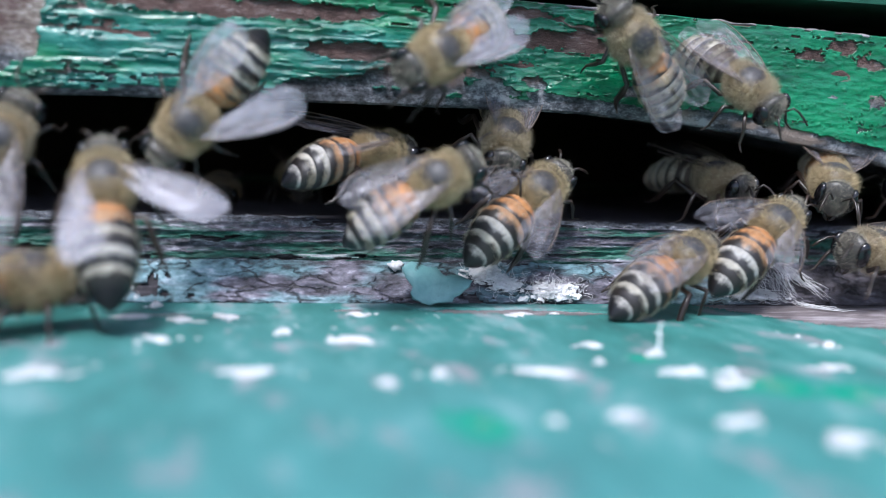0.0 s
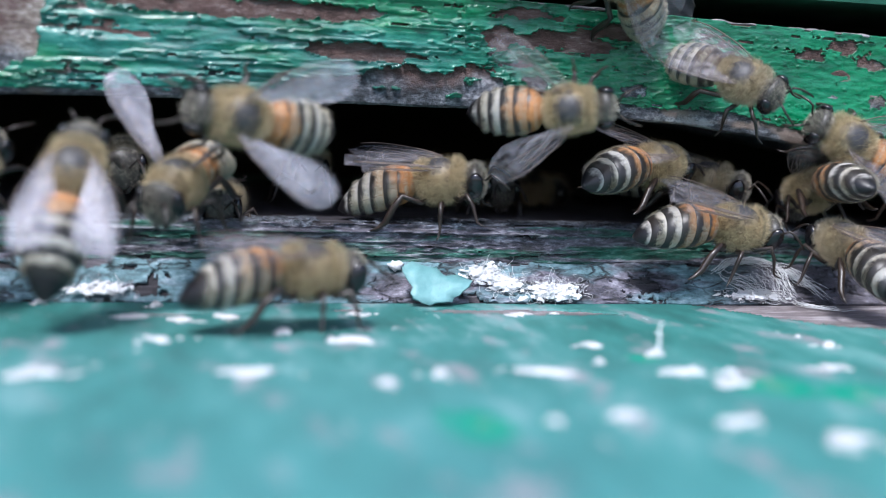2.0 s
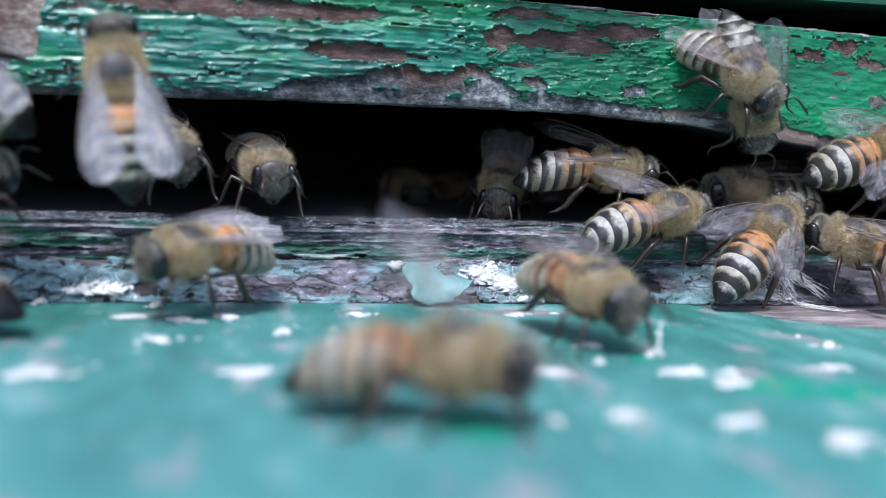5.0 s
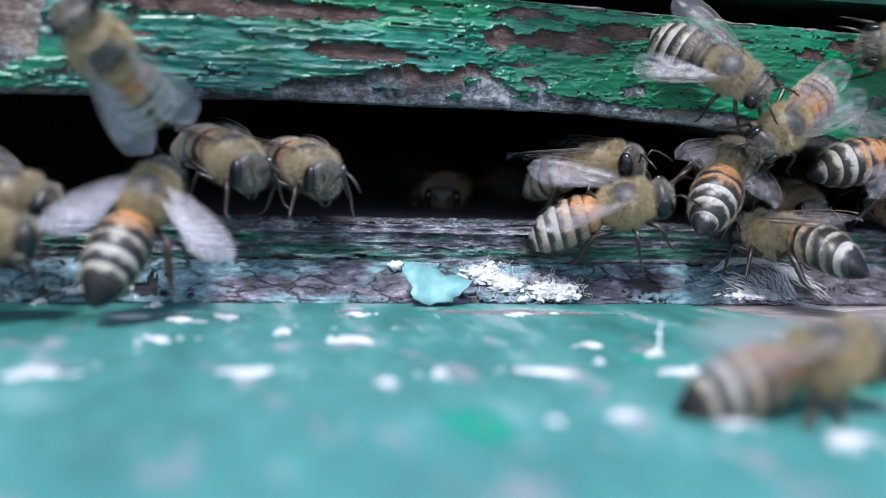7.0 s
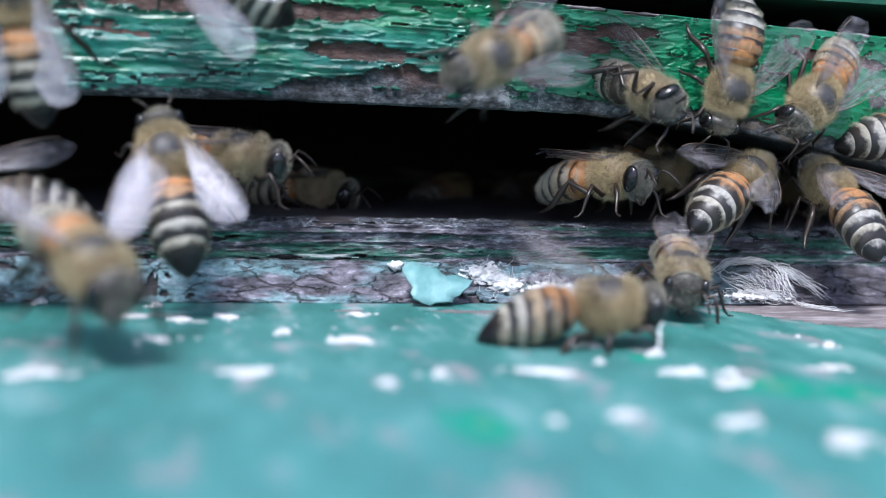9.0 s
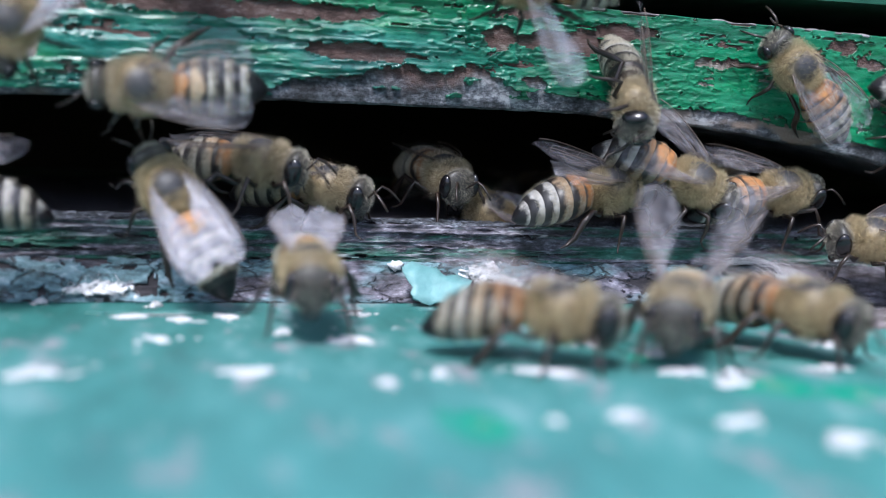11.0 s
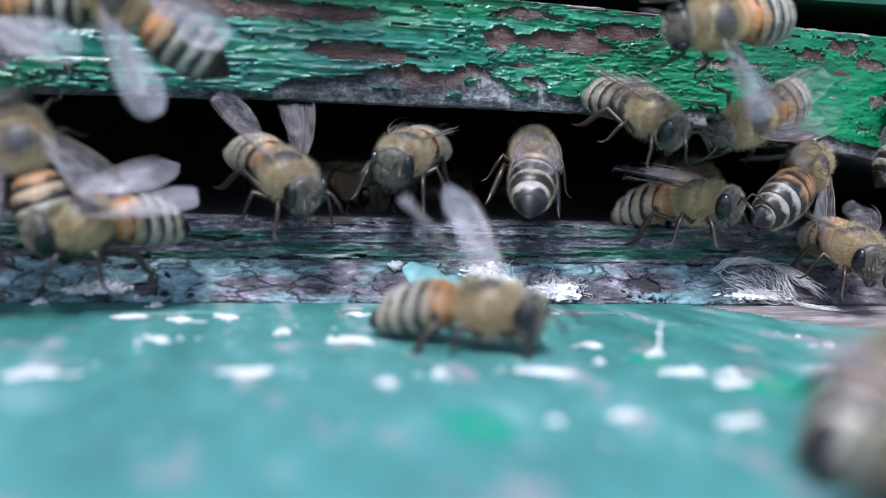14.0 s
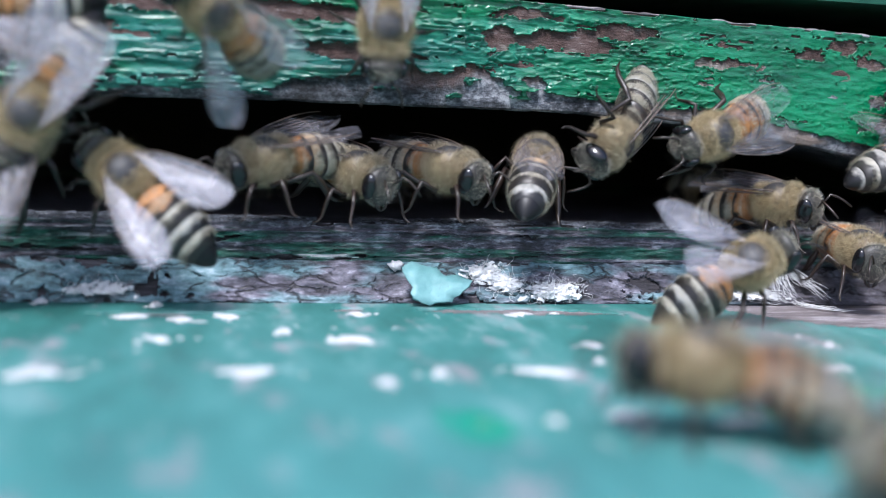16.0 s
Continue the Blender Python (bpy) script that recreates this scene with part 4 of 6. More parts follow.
def build_bee(plates, hair, label, wing=WING):
    rng = random.Random(11)
    bee = new("honey_bee")
    tagged(bee, label, "bee", "bees at the hive entrance")
    bee.scale = (1.03, 1.03, 1.03)
    th = part("thorax", ellipsoid((0, 0, 0), (2.15, 2.05, 2.0), 20, 14, lambda p: [p[0], p[1], p[2] * (1.0 + 0.06 * p[0])]), THORAX, bee)
    bald = lambda d: not (d.z > rng.gauss(0.60, 0.07) and -0.62 < d.x < 0.66 and rng.random() < 0.92)
    part("hair", join(hairs(rng, 12500, (0, 0, 0), (2.15, 2.05, 2.0), 0.42, 0.008, (-0.6, 0, 0.2), bald), hairs(rng, 4500, (0, 0, 0), (2.15, 2.05, 2.0), 0.78, 0.008, (-0.5, 0, 0.3), bald, 0.4), hairs(rng, 2600, (-1.3, 0, 0.5), (0.95, 1.55, 1.35), 0.55, 0.012, (-0.7, 0, 0.5)), hairs(rng, 2600, (1.7, 0, 0.2), (0.7, 1.85, 1.7), 0.55, 0.012, (0.5, 0, 0.4))), hair, th, "dense tan hair", smooth=False)
    # head
    hd = part("head", ellipsoid((0, 0, 0), (1.0, 1.85, 1.85), 20, 12, lambda p: [p[0] * (1.1 - 0.25 * p[2]), p[1] * (0.86 + 0.22 * p[2]), p[2]]), FACE, bee, at=mm(3.0, 0, -0.45, 0, 12, 0))
    for s in (-1, 1):
        part("eye", ellipsoid((0.14, s * 1.45, 0.25), (0.76, 0.48, 1.22), 14, 10), EYE, hd, "shiny black compound eye")
        part("antenna", tube([(0.85, s * 0.3, 0.3), (1.3, s * 0.7, 0.95), (1.5, s * 1.0, 1.35), (2.0, s * 1.3, 1.2), (2.7, s * 1.55, 0.8), (3.3, s * 1.7, 0.35)], [0.09, 0.1, 0.11, 0.12, 0.12, 0.09], 6), LEG, hd)
        part("mandible", tube([(0.45, s * 0.5, -1.35), (0.7, s * 0.35, -1.75), (0.75, s * 0.1, -2.0)], [0.2, 0.18, 0.08], 6), LEG, hd)
    part("hair", join(hairs(rng, 3200, (0, 0, 0.05), (1.16, 1.5, 1.78), 0.36, 0.010, (0.4, 0, -0.3)), hairs(rng, 320, (0, 0, 0.9), (0.7, 1.0, 0.9), 0.5, 0.024, (0.2, 0, 0.8))), HAIR_F, hd, smooth=False)
    # abdomen in overlapping plates
    ab = part("abdomen", rings([[(x, r * 0.93 * math.cos(2 * math.pi * j / 18), z + r * 0.82 * math.sin(2 * math.pi * j / 18)) for j in range(18)] for x, z, r in (ab_point(i / 14) for i in range(15))]), BODY, bee)
    cuts = (0.0, 0.185, 0.36, 0.53, 0.69, 0.84, 0.985)
    for k in range(6):
        part("plate", tergite(cuts[k], cuts[k + 1]), plates[k], ab)
    hs = []
    for k in range(5):
        for i in range(1500):
            s = cuts[k] + (cuts[k + 1] - cuts[k]) * rng.uniform(0.02, 0.5)
            x, z, r = ab_point(s)
            side = rng.random() < 0.3
            b = rng.choice((0, math.pi)) + rng.gauss(0, 0.22) if side else rng.uniform(0, 2 * math.pi)
            p = Vector((x, r * 1.03 * math.cos(b), z + r * 0.92 * math.sin(b)))
            g = Vector((-0.9, 0.5 * math.cos(b), 0.5 * math.sin(b))) + Vector((0, rng.gauss(0, 0.2), rng.gauss(0, 0.2)))
            w = Vector((0, -math.sin(b), math.cos(b))) * 0.010
            hs.append((tuple(p - w), tuple(p + w), tuple(p + g.normalized() * rng.uniform(0.22, 0.42) * (1.4 if side else 1.0))))
    part("hair", ([v for h in hs for v in h], [(3 * i, 3 * i + 1, 3 * i + 2) for i in range(len(hs))]), HAIR_P, ab, "short pale hair in bands", smooth=False)
    # wings and legs
    for s in (1, -1):
        f = part("forewing", wing_geo(FORE, s), wing, bee, "clear smoky wing", at=mm(0.4, s * 1.35, 1.6))
        part("vein", vein_geo(FORE, s), VEIN, f)
        h = part("hindwing", wing_geo(HIND, s), wing, bee, "clear smoky wing", at=mm(-0.6, s * 1.3, 1.35))
        part("vein", vein_geo(HIND, s), VEIN, h)
        for nm, k, (x, y, z) in LEGS:
            part(nm + "_leg", leg_geo(k, s), LEG, bee, at=mm(x, s * y, z))
    return bee


def rest_of(child):
    """The side (1 or -1) and the rest place of a wing or leg on its bee."""
    p = child.matrix_basis.translation
    return (1 if p.y > 0 else -1), p.copy()


def wing_pose(p, side, spread, raised, hind):
    """spread: degrees from the body's axis; raised: degrees up from its back."""
    a = spread - 5 + (6 if hind else 0)
    return Matrix.Translation(p) @ pose(0, 0, 0, 0, 0, -side * a) @ pose(0, 0, 0, side * (18 - raised * 0.3), raised, 0)


LIGHT = build_bee((AMBER, AMBER_B, AMBER_C, PALE, THINPALE, TIPBAND), HAIR, "amber and black banded honey bee with tan fuzzy thorax")
DUSKY = build_bee((DUSK, DUSK, THINPALE, PALE, THINPALE, TIPBAND), HAIR_G, "dark grey-brown honey bee with thin pale abdomen bands")
MIDDLE = build_bee((AMBER_B, TANNY, THINPALE, THINPALE, PALE, TIP), HAIR_G, "brown honey bee with grey hair bands and smoky wings")
# its wings carry the whitish colour that imitates reflected sky
SKYWHITE = build_bee((AMBER, AMBER_C, THINPALE, PALE, THINPALE, TIP), HAIR, "amber and black honey bee with wings whitened for sky gloss", WING_M)
SMOKY = build_bee((AMBER, AMBER_B, TANNY, PALE, PALE, TIPBAND), HAIR, "tan and black banded honey bee with smoky wings", WING_S)
WARM = build_bee((AMBER_B, AMBER_B, TANNY, PALE, THINPALE, TIP), HAIR, "warm brown and tan banded honey bee on the landing board", WING_S)


def cast(kinds):
    """All bees, before any of them moves: the first of a kind is the one that was built."""
    bees = []
    for kind in kinds:
        bees.append(copy_thing(kind, mm(0, 0, 0)) if kind in bees else kind)
    for small, size in ((bees[0], 0.96), (bees[6], 0.98), (bees[28], 0.96)):
        small.scale = (size, size, size)
    return bees


def live(bee, wings, rng, rows, flights=()):
    """One bee: its path, its wings (seconds, spread, raised; beating during its flights) and its steps."""
    for a, z in flights:
        beat = [(a + i / 30, 68, 45 if i % 2 else -15) for i in range(int((z - a) * 30) + 1)]
        wings = sorted([w for w in wings if not a - 0.05 < w[0] < z + 0.05] + beat)
    walk(bee, rows)
    phase = rng.uniform(0, 6.28)
    for child in list(bee.children):
        base = child.name.split(".")[0]
        if base in ("forewing", "hindwing"):
            side, p = rest_of(child)
            jit = rng.uniform(-3, 3)
            walk(child, [(w[0], wing_pose(p, side, (w[3] if side < 0 and len(w) > 3 else w[1]) + jit, w[2], base == "hindwing")) for w in wings])
        elif base.endswith("leg"):
            side, p = rest_of(child)
            k = {"front_leg": 0, "middle_leg": 1, "hind_leg": 2}[base]
            swing = phase + (math.pi if (k + (side > 0)) % 2 else 0) + rng.uniform(-0.4, 0.4)
            steps = []
            for i in range(65):
                t = i * 0.25
                near = [abs((b[1].translation - a[1].translation).length) / (b[0] - a[0]) for a, b in zip(rows, rows[1:]) if a[0] - 0.1 <= t <= b[0] + 0.1]
                amp = min(18.0, 3.0 + 1500 * max(near, default=0.0))
                steps.append((t, Matrix.Translation(p) @ pose(0, 0, 0, 6 * side * math.cos(swing + 9.1 * t), 0, side * amp * math.sin(swing + 9.1 * t))))
            walk(child, steps)


def motions():
    rng = random.Random(3)
    bees = cast((DUSKY, MIDDLE, SKYWHITE, SKYWHITE, WARM, LIGHT, LIGHT, LIGHT, SMOKY, DUSKY, LIGHT, SKYWHITE, DUSKY, SKYWHITE, MIDDLE, WARM, LIGHT, SKYWHITE, SKYWHITE, LIGHT, LIGHT, MIDDLE, WARM, LIGHT, DUSKY, MIDDLE, MIDDLE, MIDDLE, MIDDLE, DUSKY, DUSKY))
    live(bees[0], [(0, 10, 0), (0.5, 12, 2), (4, 12, 2), (6.4, 22, 2, 40), (7, 20, 2, 36), (8, 12, 2, 12), (8.5, 14, 2, 34), (12.5, 30, 4, 44), (14, 11, 2), (16, 9, 2)], rng, [(0, mm(46.5, -7.3, 20.5, 34, 36, -54)), (0.5, mm(47.9, -7.1, 20.9, 2, 33, -66)), (1, mm(47.3, -7.2, 20.6, 32, 26, -57)), (1.5, mm(46.9, -7.1, 20.9, 39, 25, -55)), (2, mm(46.0, -7.2, 21.0, 56, 21, -49)), (2.5, mm(45.4, -7.1, 21.5, 55, 30, -45)), (3, mm(46.0, -7.2, 20.9, 51, 36, -45)), (3.5, mm(47.1, -7.2, 21.1, -2, 37, -67)), (4, mm(47.1, -7.0, 21.1, 4, 37, -65)), (6.5, mm(45.0, -7.3, 21.7, 65, 24, -42)), (7, mm(44.7, -7.3, 21.7, 65, 29, -38)), (7.5, mm(41.9, -7.3, 23.7, 52, 35, -43)), (8, mm(39.1, -7.0, 22.3, 9, 50, -60)), (8.5, mm(38.1, -7.1, 20.6, 56, 26, -44)), (8.75, mm(38.0, -6.6, 20.1, -1, 28, -61)), (9, mm(37.8, -6.1, 19.5, -55, 16, -72)), (11.5, mm(36.0, -6.9, 18.6, -63, 59, -103)), (11.75, mm(36.8, -7.1, 18.9, 14, 54, -54)), (12, mm(37.6, -7.3, 19.2, 58, 28, -42)), (12.5, mm(37.6, -7.3, 19.7, 57, 29, -42)), (13, mm(37.5, -7.5, 19.1, 58, 28, -42)), (13.5, mm(37.6, -6.7, 19.2, 18, 36, -57)), (14, mm(37.7, -6.7, 17.6, 0, 23, -61)), (14.5, mm(37.9, -6.7, 17.6, -0, 23, -65)), (15, mm(37.3, -6.6, 17.5, -75, 53, -104)), (15.5, mm(37.0, -6.4, 16.4, -115, 45, -125)), (16, mm(34.4, -6.4, 15.2, -128, 41, -149))])
    live(bees[1], [(0, 14, 5), (16, 14, 5)], rng, [(0, mm(35.5, -7.1, 24.1, -105, -45, -159)), (0.5, mm(36.0, -6.7, 25.2, -102, -29, -155)), (1, mm(31.9, -7.2, 28.2, -97, -25, -163)), (1.5, mm(34.2, -6.8, 30.3, -130, -52, -132)), (2, mm(34.0, -7.0, 29.7, -110, -32, -144)), (2.5, mm(33.4, -5.4, 33.4, -90, -76, 180)), (4, mm(33.9, -5.4, 42.0, -90, -87, 180)), (16, mm(33.9, -5.4, 42.0, -90, -87, 180))])
    live(bees[2], [(0, 40, 4, 14), (0.4, 14, 4, 14), (1.1, 14, 8, 14), (1.6, 68, 32), (2.2, 56, 24), (2.6, 14, 8), (4, 10, -3), (6.5, 14, 6), (7, 32, 3, 64), (7.6, 16, 3, 16), (8, 14, 3, 14), (8.4, 34, 3), (9.2, 29, 3), (11.5, 10, 6), (12, 15, 14), (14.5, 16, 11), (15.4, 26, 8), (16, 27, 8)], rng, [(0, mm(-2.3, -9.0, 15.5, -90, 52, -180)), (0.5, mm(-0.8, -10.8, 14.6, -13, 70, -102)), (1, mm(-0.3, -9.6, 12.0, -10, 53, -98)), (1.25, mm(-1.1, -8.0, 11.5, -1, 51, -88)), (1.5, mm(-1.6, -8.0, 11.7, 1, 12, -84)), (2, mm(-3.2, -8.8, 10.6, -6, 20, -112)), (2.5, mm(-4.2, -9.0, 9.8, -20, 7, -134)), (3, mm(-9.7, -14.0, 5.2, -0, 0, -113)), (3.25, mm(-8.7, -14.0, 4.5, 0, -0, -64)), (3.5, mm(-5.8, -19.4, 5.3, -0, -19, -9)), (4, mm(0.4, -14.0, 5.3, 2, 10, -80)), (4.2, mm(0.9, -14.0, 4.9, 2, 10, -81)), (4.9, mm(-1.9, -12.3, 5.4, -21, 5, -134)), (5.6, mm(-4.7, -10.7, 6.6, -31, -15, 177)), (6.3, mm(-7.5, -9.0, 7.1, -20, -36, 121)), (6.5, mm(-9.0, -9.0, 8.4, -26, -44, 125)), (7, mm(-5.4, -10.2, 9.3, 20, -37, 64)), (7.5, mm(-4.6, -7.0, 12.3, 15, -38, 67)), (8, mm(-5.4, -6.0, 13.2, -1, -26, 93)), (8.5, mm(-4.6, -9.8, 12.0, -5, -65, 96)), (9, mm(-4.0, -9.7, 12.7, -17, -53, 108)), (9.2, mm(-4.5, -8.0, 12.5, -13, -64, 104)), (11.3, mm(-3.4, -8.0, 9.8, -48, -51, 145)), (11.5, mm(-2.4, -9.7, 10.1, -46, -50, 143)), (12, mm(-6.3, -10.5, 7.3, -44, -8, -165)), (12.5, mm(-10.0, -10.4, 7.4, -37, -4, -156)), (13, mm(-10.8, -10.4, 7.3, -36, 3, -157)), (13.5, mm(-10.1, -10.0, 7.8, -18, 24, -128)), (14, mm(-10.4, -10.4, 7.5, -35, 5, -152)), (14.5, mm(-8.9, -10.2, 7.6, -37, -5, -154)), (15, mm(-7.6, -10.5, 8.5, -44, -12, -167)), (15.5, mm(-8.1, -9.0, 9.6, -49, -28, 158)), (16, mm(-7.3, -9.0, 11.1, -57, -38, 158))], ((1.4, 1.9),))
    live(bees[3], [(0, 14, 2, 62), (0.6, 14, 2, 62), (1, 12, 2, 18), (1.5, 12, 2, 24), (2.2, 12, 2, 24), (3, 12, 2, 20), (3.6, 14, 2, 22), (6.5, 14, 2, 14), (8, 27, 0, 14), (16, 27, 0, 14)], rng, [(0, mm(-8.2, -14.6, 10.6, -7, -45, 97)), (0.5, mm(-8.8, -14.4, 11.1, -7, -39, 98)), (1, mm(-9.1, -14.8, 10.2, 8, -61, 82)), (1.5, mm(-10.3, -14.4, 11.2, 8, -44, 82)), (2, mm(-10.4, -14.6, 11.5, 11, -49, 77)), (2.5, mm(-11.1, -14.4, 11.5, 15, -44, 74)), (3, mm(-10.4, -13.0, 14.2, 23, -68, 65)), (3.5, mm(-11.2, -14.7, 13.8, 140, -67, -54)), (4, mm(-11.1, -14.8, 15.4, 117, -60, -34)), (4.2, mm(-9.8, -13.0, 16.3, 39, -84, 51)), (6.3, mm(-6.8, -13.0, 20.6, -90, -70, 180)), (6.5, mm(-7.1, -14.5, 19.1, -137, -55, -128)), (7, mm(-8.5, -14.3, 20.6, -125, -41, -133)), (7.5, mm(-10.4, -14.5, 21.9, -115, -37, -141)), (8, mm(-12.0, -14.5, 22.2, -114, -37, -144)), (8.5, mm(-14.5, -13.0, 23.1, -90, -79, 180)), (9, mm(-14.5, -13.0, 24.3, -90, -81, 180)), (9.2, mm(-14.9, -13.0, 25.5, -90, -86, 180)), (9.9, mm(-14.9, -12.7, 24.1, -90, -31, 180)), (10.6, mm(-15.0, -12.3, 22.8, -90, 25, 180)), (11.3, mm(-15.1, -12.0, 21.5, -90, 80, -180)), (11.5, mm(-15.1, -12.0, 20.3, -90, 75, -180)), (12.5, mm(-16.2, -12.0, 23.1, -90, 43, -180)), (14, mm(-18.2, -12.0, 23.8, -90, 3, -180)), (16, mm(-18.2, -12.0, 23.8, -90, 3, -180))])
    live(bees[4], [(0, 14, 8), (3, 12, 0), (3.6, 12, 2), (3.9, 44, 40), (4.2, 48, 44), (6.5, 44, 36), (7, 11, 6), (8.9, 13, 24), (9.1, 28, 32), (11.5, 11, 8), (16, 12, 6)], rng, [(0, mm(-12.8, -17.0, 3.9, 9, -5, 29)), (0.5, mm(-11.0, -16.0, 4.1, 9, -4, 22)), (1, mm(-2.6, -12.3, 4.9, 12, 7, 52)), (1.5, mm(2.7, -17.1, 5.1, 14, -1, 21)), (2, mm(6.9, -16.6, 4.8, 10, 1, 14)), (2.5, mm(5.1, -14.5, 5.0, 9, 3, -22)), (2.75, mm(4.7, -14.0, 5.3, 6, 5, -47)), (3, mm(4.5, -14.0, 5.1, 1, 5, -83)), (3.5, mm(4.8, -14.8, 5.5, 3, 10, -59)), (4, mm(12.1, -31.9, 3.6, 2, -0, -49)), (4.2, mm(14.1, -38.7, 3.8, 0, 0, -23)), (6.3, mm(9.7, -46.5, 3.8, 0, 0, -16)), (6.5, mm(16.1, -50.0, 4.0, -0, -5, -8)), (7, mm(34.9, -41.6, 3.4, 19, -12, 0)), (7.5, mm(32.9, -41.9, 3.0, 18, -9, 9)), (8, mm(29.4, -33.6, 5.8, 4, -23, 78)), (8.5, mm(23.8, -22.5, 5.1, -1, -14, 94)), (8.75, mm(26.7, -22.0, 4.3, 10, -13, 50)), (9, mm(28.4, -22.7, 3.2, 16, -5, -8)), (9.2, mm(31.5, -22.0, 4.1, 16, 0, -1)), (11.3, mm(22.3, -30.0, 3.8, 2, 1, -40)), (11.5, mm(22.5, -30.5, 4.0, 1, -1, -65)), (12, mm(22.2, -29.1, 4.2, 1, -12, -47)), (12.5, mm(38.1, -28.4, 2.6, -0, -8, -40)), (13, mm(33.5, -54.9, 3.8, 2, 1, -28)), (13.5, mm(31.8, -53.2, 3.8, 13, -5, 22)), (14, mm(34.7, -47.9, 3.9, 14, -7, 43)), (14.5, mm(43.4, -44.8, 3.8, 5, -0, 1)), (14.75, mm(42.7, -46.3, 3.8, 3, 2, -49)), (15, mm(41.9, -47.7, 3.8, -0, 2, -100)), (15.5, mm(31.8, -48.6, 3.8, -1, 2, -115)), (15.75, mm(28.8, -46.8, 3.8, -2, 1, -150)), (16, mm(24.7, -46.1, 4.2, -2, -6, 166))])
    live(bees[5], [(0, 29, 6), (16, 29, 6)], rng, [(0, mm(14.2, 1.3, 13.2, 17, -4, 28)), (0.5, mm(21.4, 12.0, 10.2, 15, -2, 8)), (1, mm(27.8, 30.0, 8.0, 9, -5, 27)), (3, mm(30.0, 40.0, 7.4, 0, -0, 48)), (16, mm(30.0, 40.0, 7.4, 0, -0, 48))])
    live(bees[6], [(0, 12, 5), (0.5, 27, 3), (1, 29, 3), (1.5, 16, -5), (2, 44, -4), (2.5, 9, 5), (7.2, 14, 8), (8, 40, 10), (9, 32, 10), (11.5, 11, 5), (12, 15, 11), (16, 15, 8)], rng, [(0, mm(17.6, -11.1, 11.5, 59, -31, 0)), (0.5, mm(17.2, -7.0, 12.8, 66, -57, 12)), (1, mm(18.7, -5.0, 16.3, 65, -66, 23)), (1.5, mm(20.9, -7.6, 15.9, 103, -38, -25)), (2, mm(29.7, -7.6, 17.8, 92, -4, -22)), (2.5, mm(32.9, -7.3, 19.0, 61, 33, -36)), (3, mm(36.1, -6.8, 18.7, 7, 48, -61)), (3.5, mm(39.1, -6.7, 18.4, 6, 43, -62)), (4, mm(40.0, -7.0, 17.9, 24, 44, -56)), (4.2, mm(42.3, -5.4, 16.7, 90, 40, 0)), (5.25, mm(49.9, -5.4, 19.7, -68, 90, -148)), (6.3, mm(57.5, -5.4, 22.8, -90, 40, -180)), (6.5, mm(55.2, -7.9, 21.2, -86, 30, -169)), (7, mm(50.3, -7.4, 17.0, -71, 32, -159)), (7.5, mm(48.2, -7.7, 19.1, -77, 35, -158)), (8, mm(48.2, -8.0, 19.6, -68, 49, -150)), (8.5, mm(46.8, -7.8, 20.0, -71, 49, -154)), (9, mm(45.7, -5.4, 20.2, -90, 78, -180)), (9.2, mm(44.3, -5.4, 20.1, -90, 83, -180)), (10.25, mm(48.6, -5.4, 21.3, -90, 14, 180)), (11.3, mm(52.8, -5.4, 22.6, -90, -55, 180)), (11.5, mm(51.7, -7.5, 22.3, -94, -52, -174)), (12, mm(48.8, -7.4, 19.3, -85, 11, -158)), (12.5, mm(50.4, -7.7, 19.7, -85, 20, -166)), (13, mm(50.5, -7.7, 18.5, -81, 31, -161)), (13.5, mm(49.8, -7.9, 19.3, -82, 35, -167)), (14, mm(46.6, -7.6, 17.3, -85, 21, -166)), (14.5, mm(44.4, -7.7, 19.9, -90, 4, -179)), (15, mm(44.5, -7.6, 17.9, -87, 16, -170)), (15.5, mm(44.7, -7.7, 17.6, -87, 23, -170)), (16, mm(43.3, -7.5, 16.0, -83, 18, -158))])
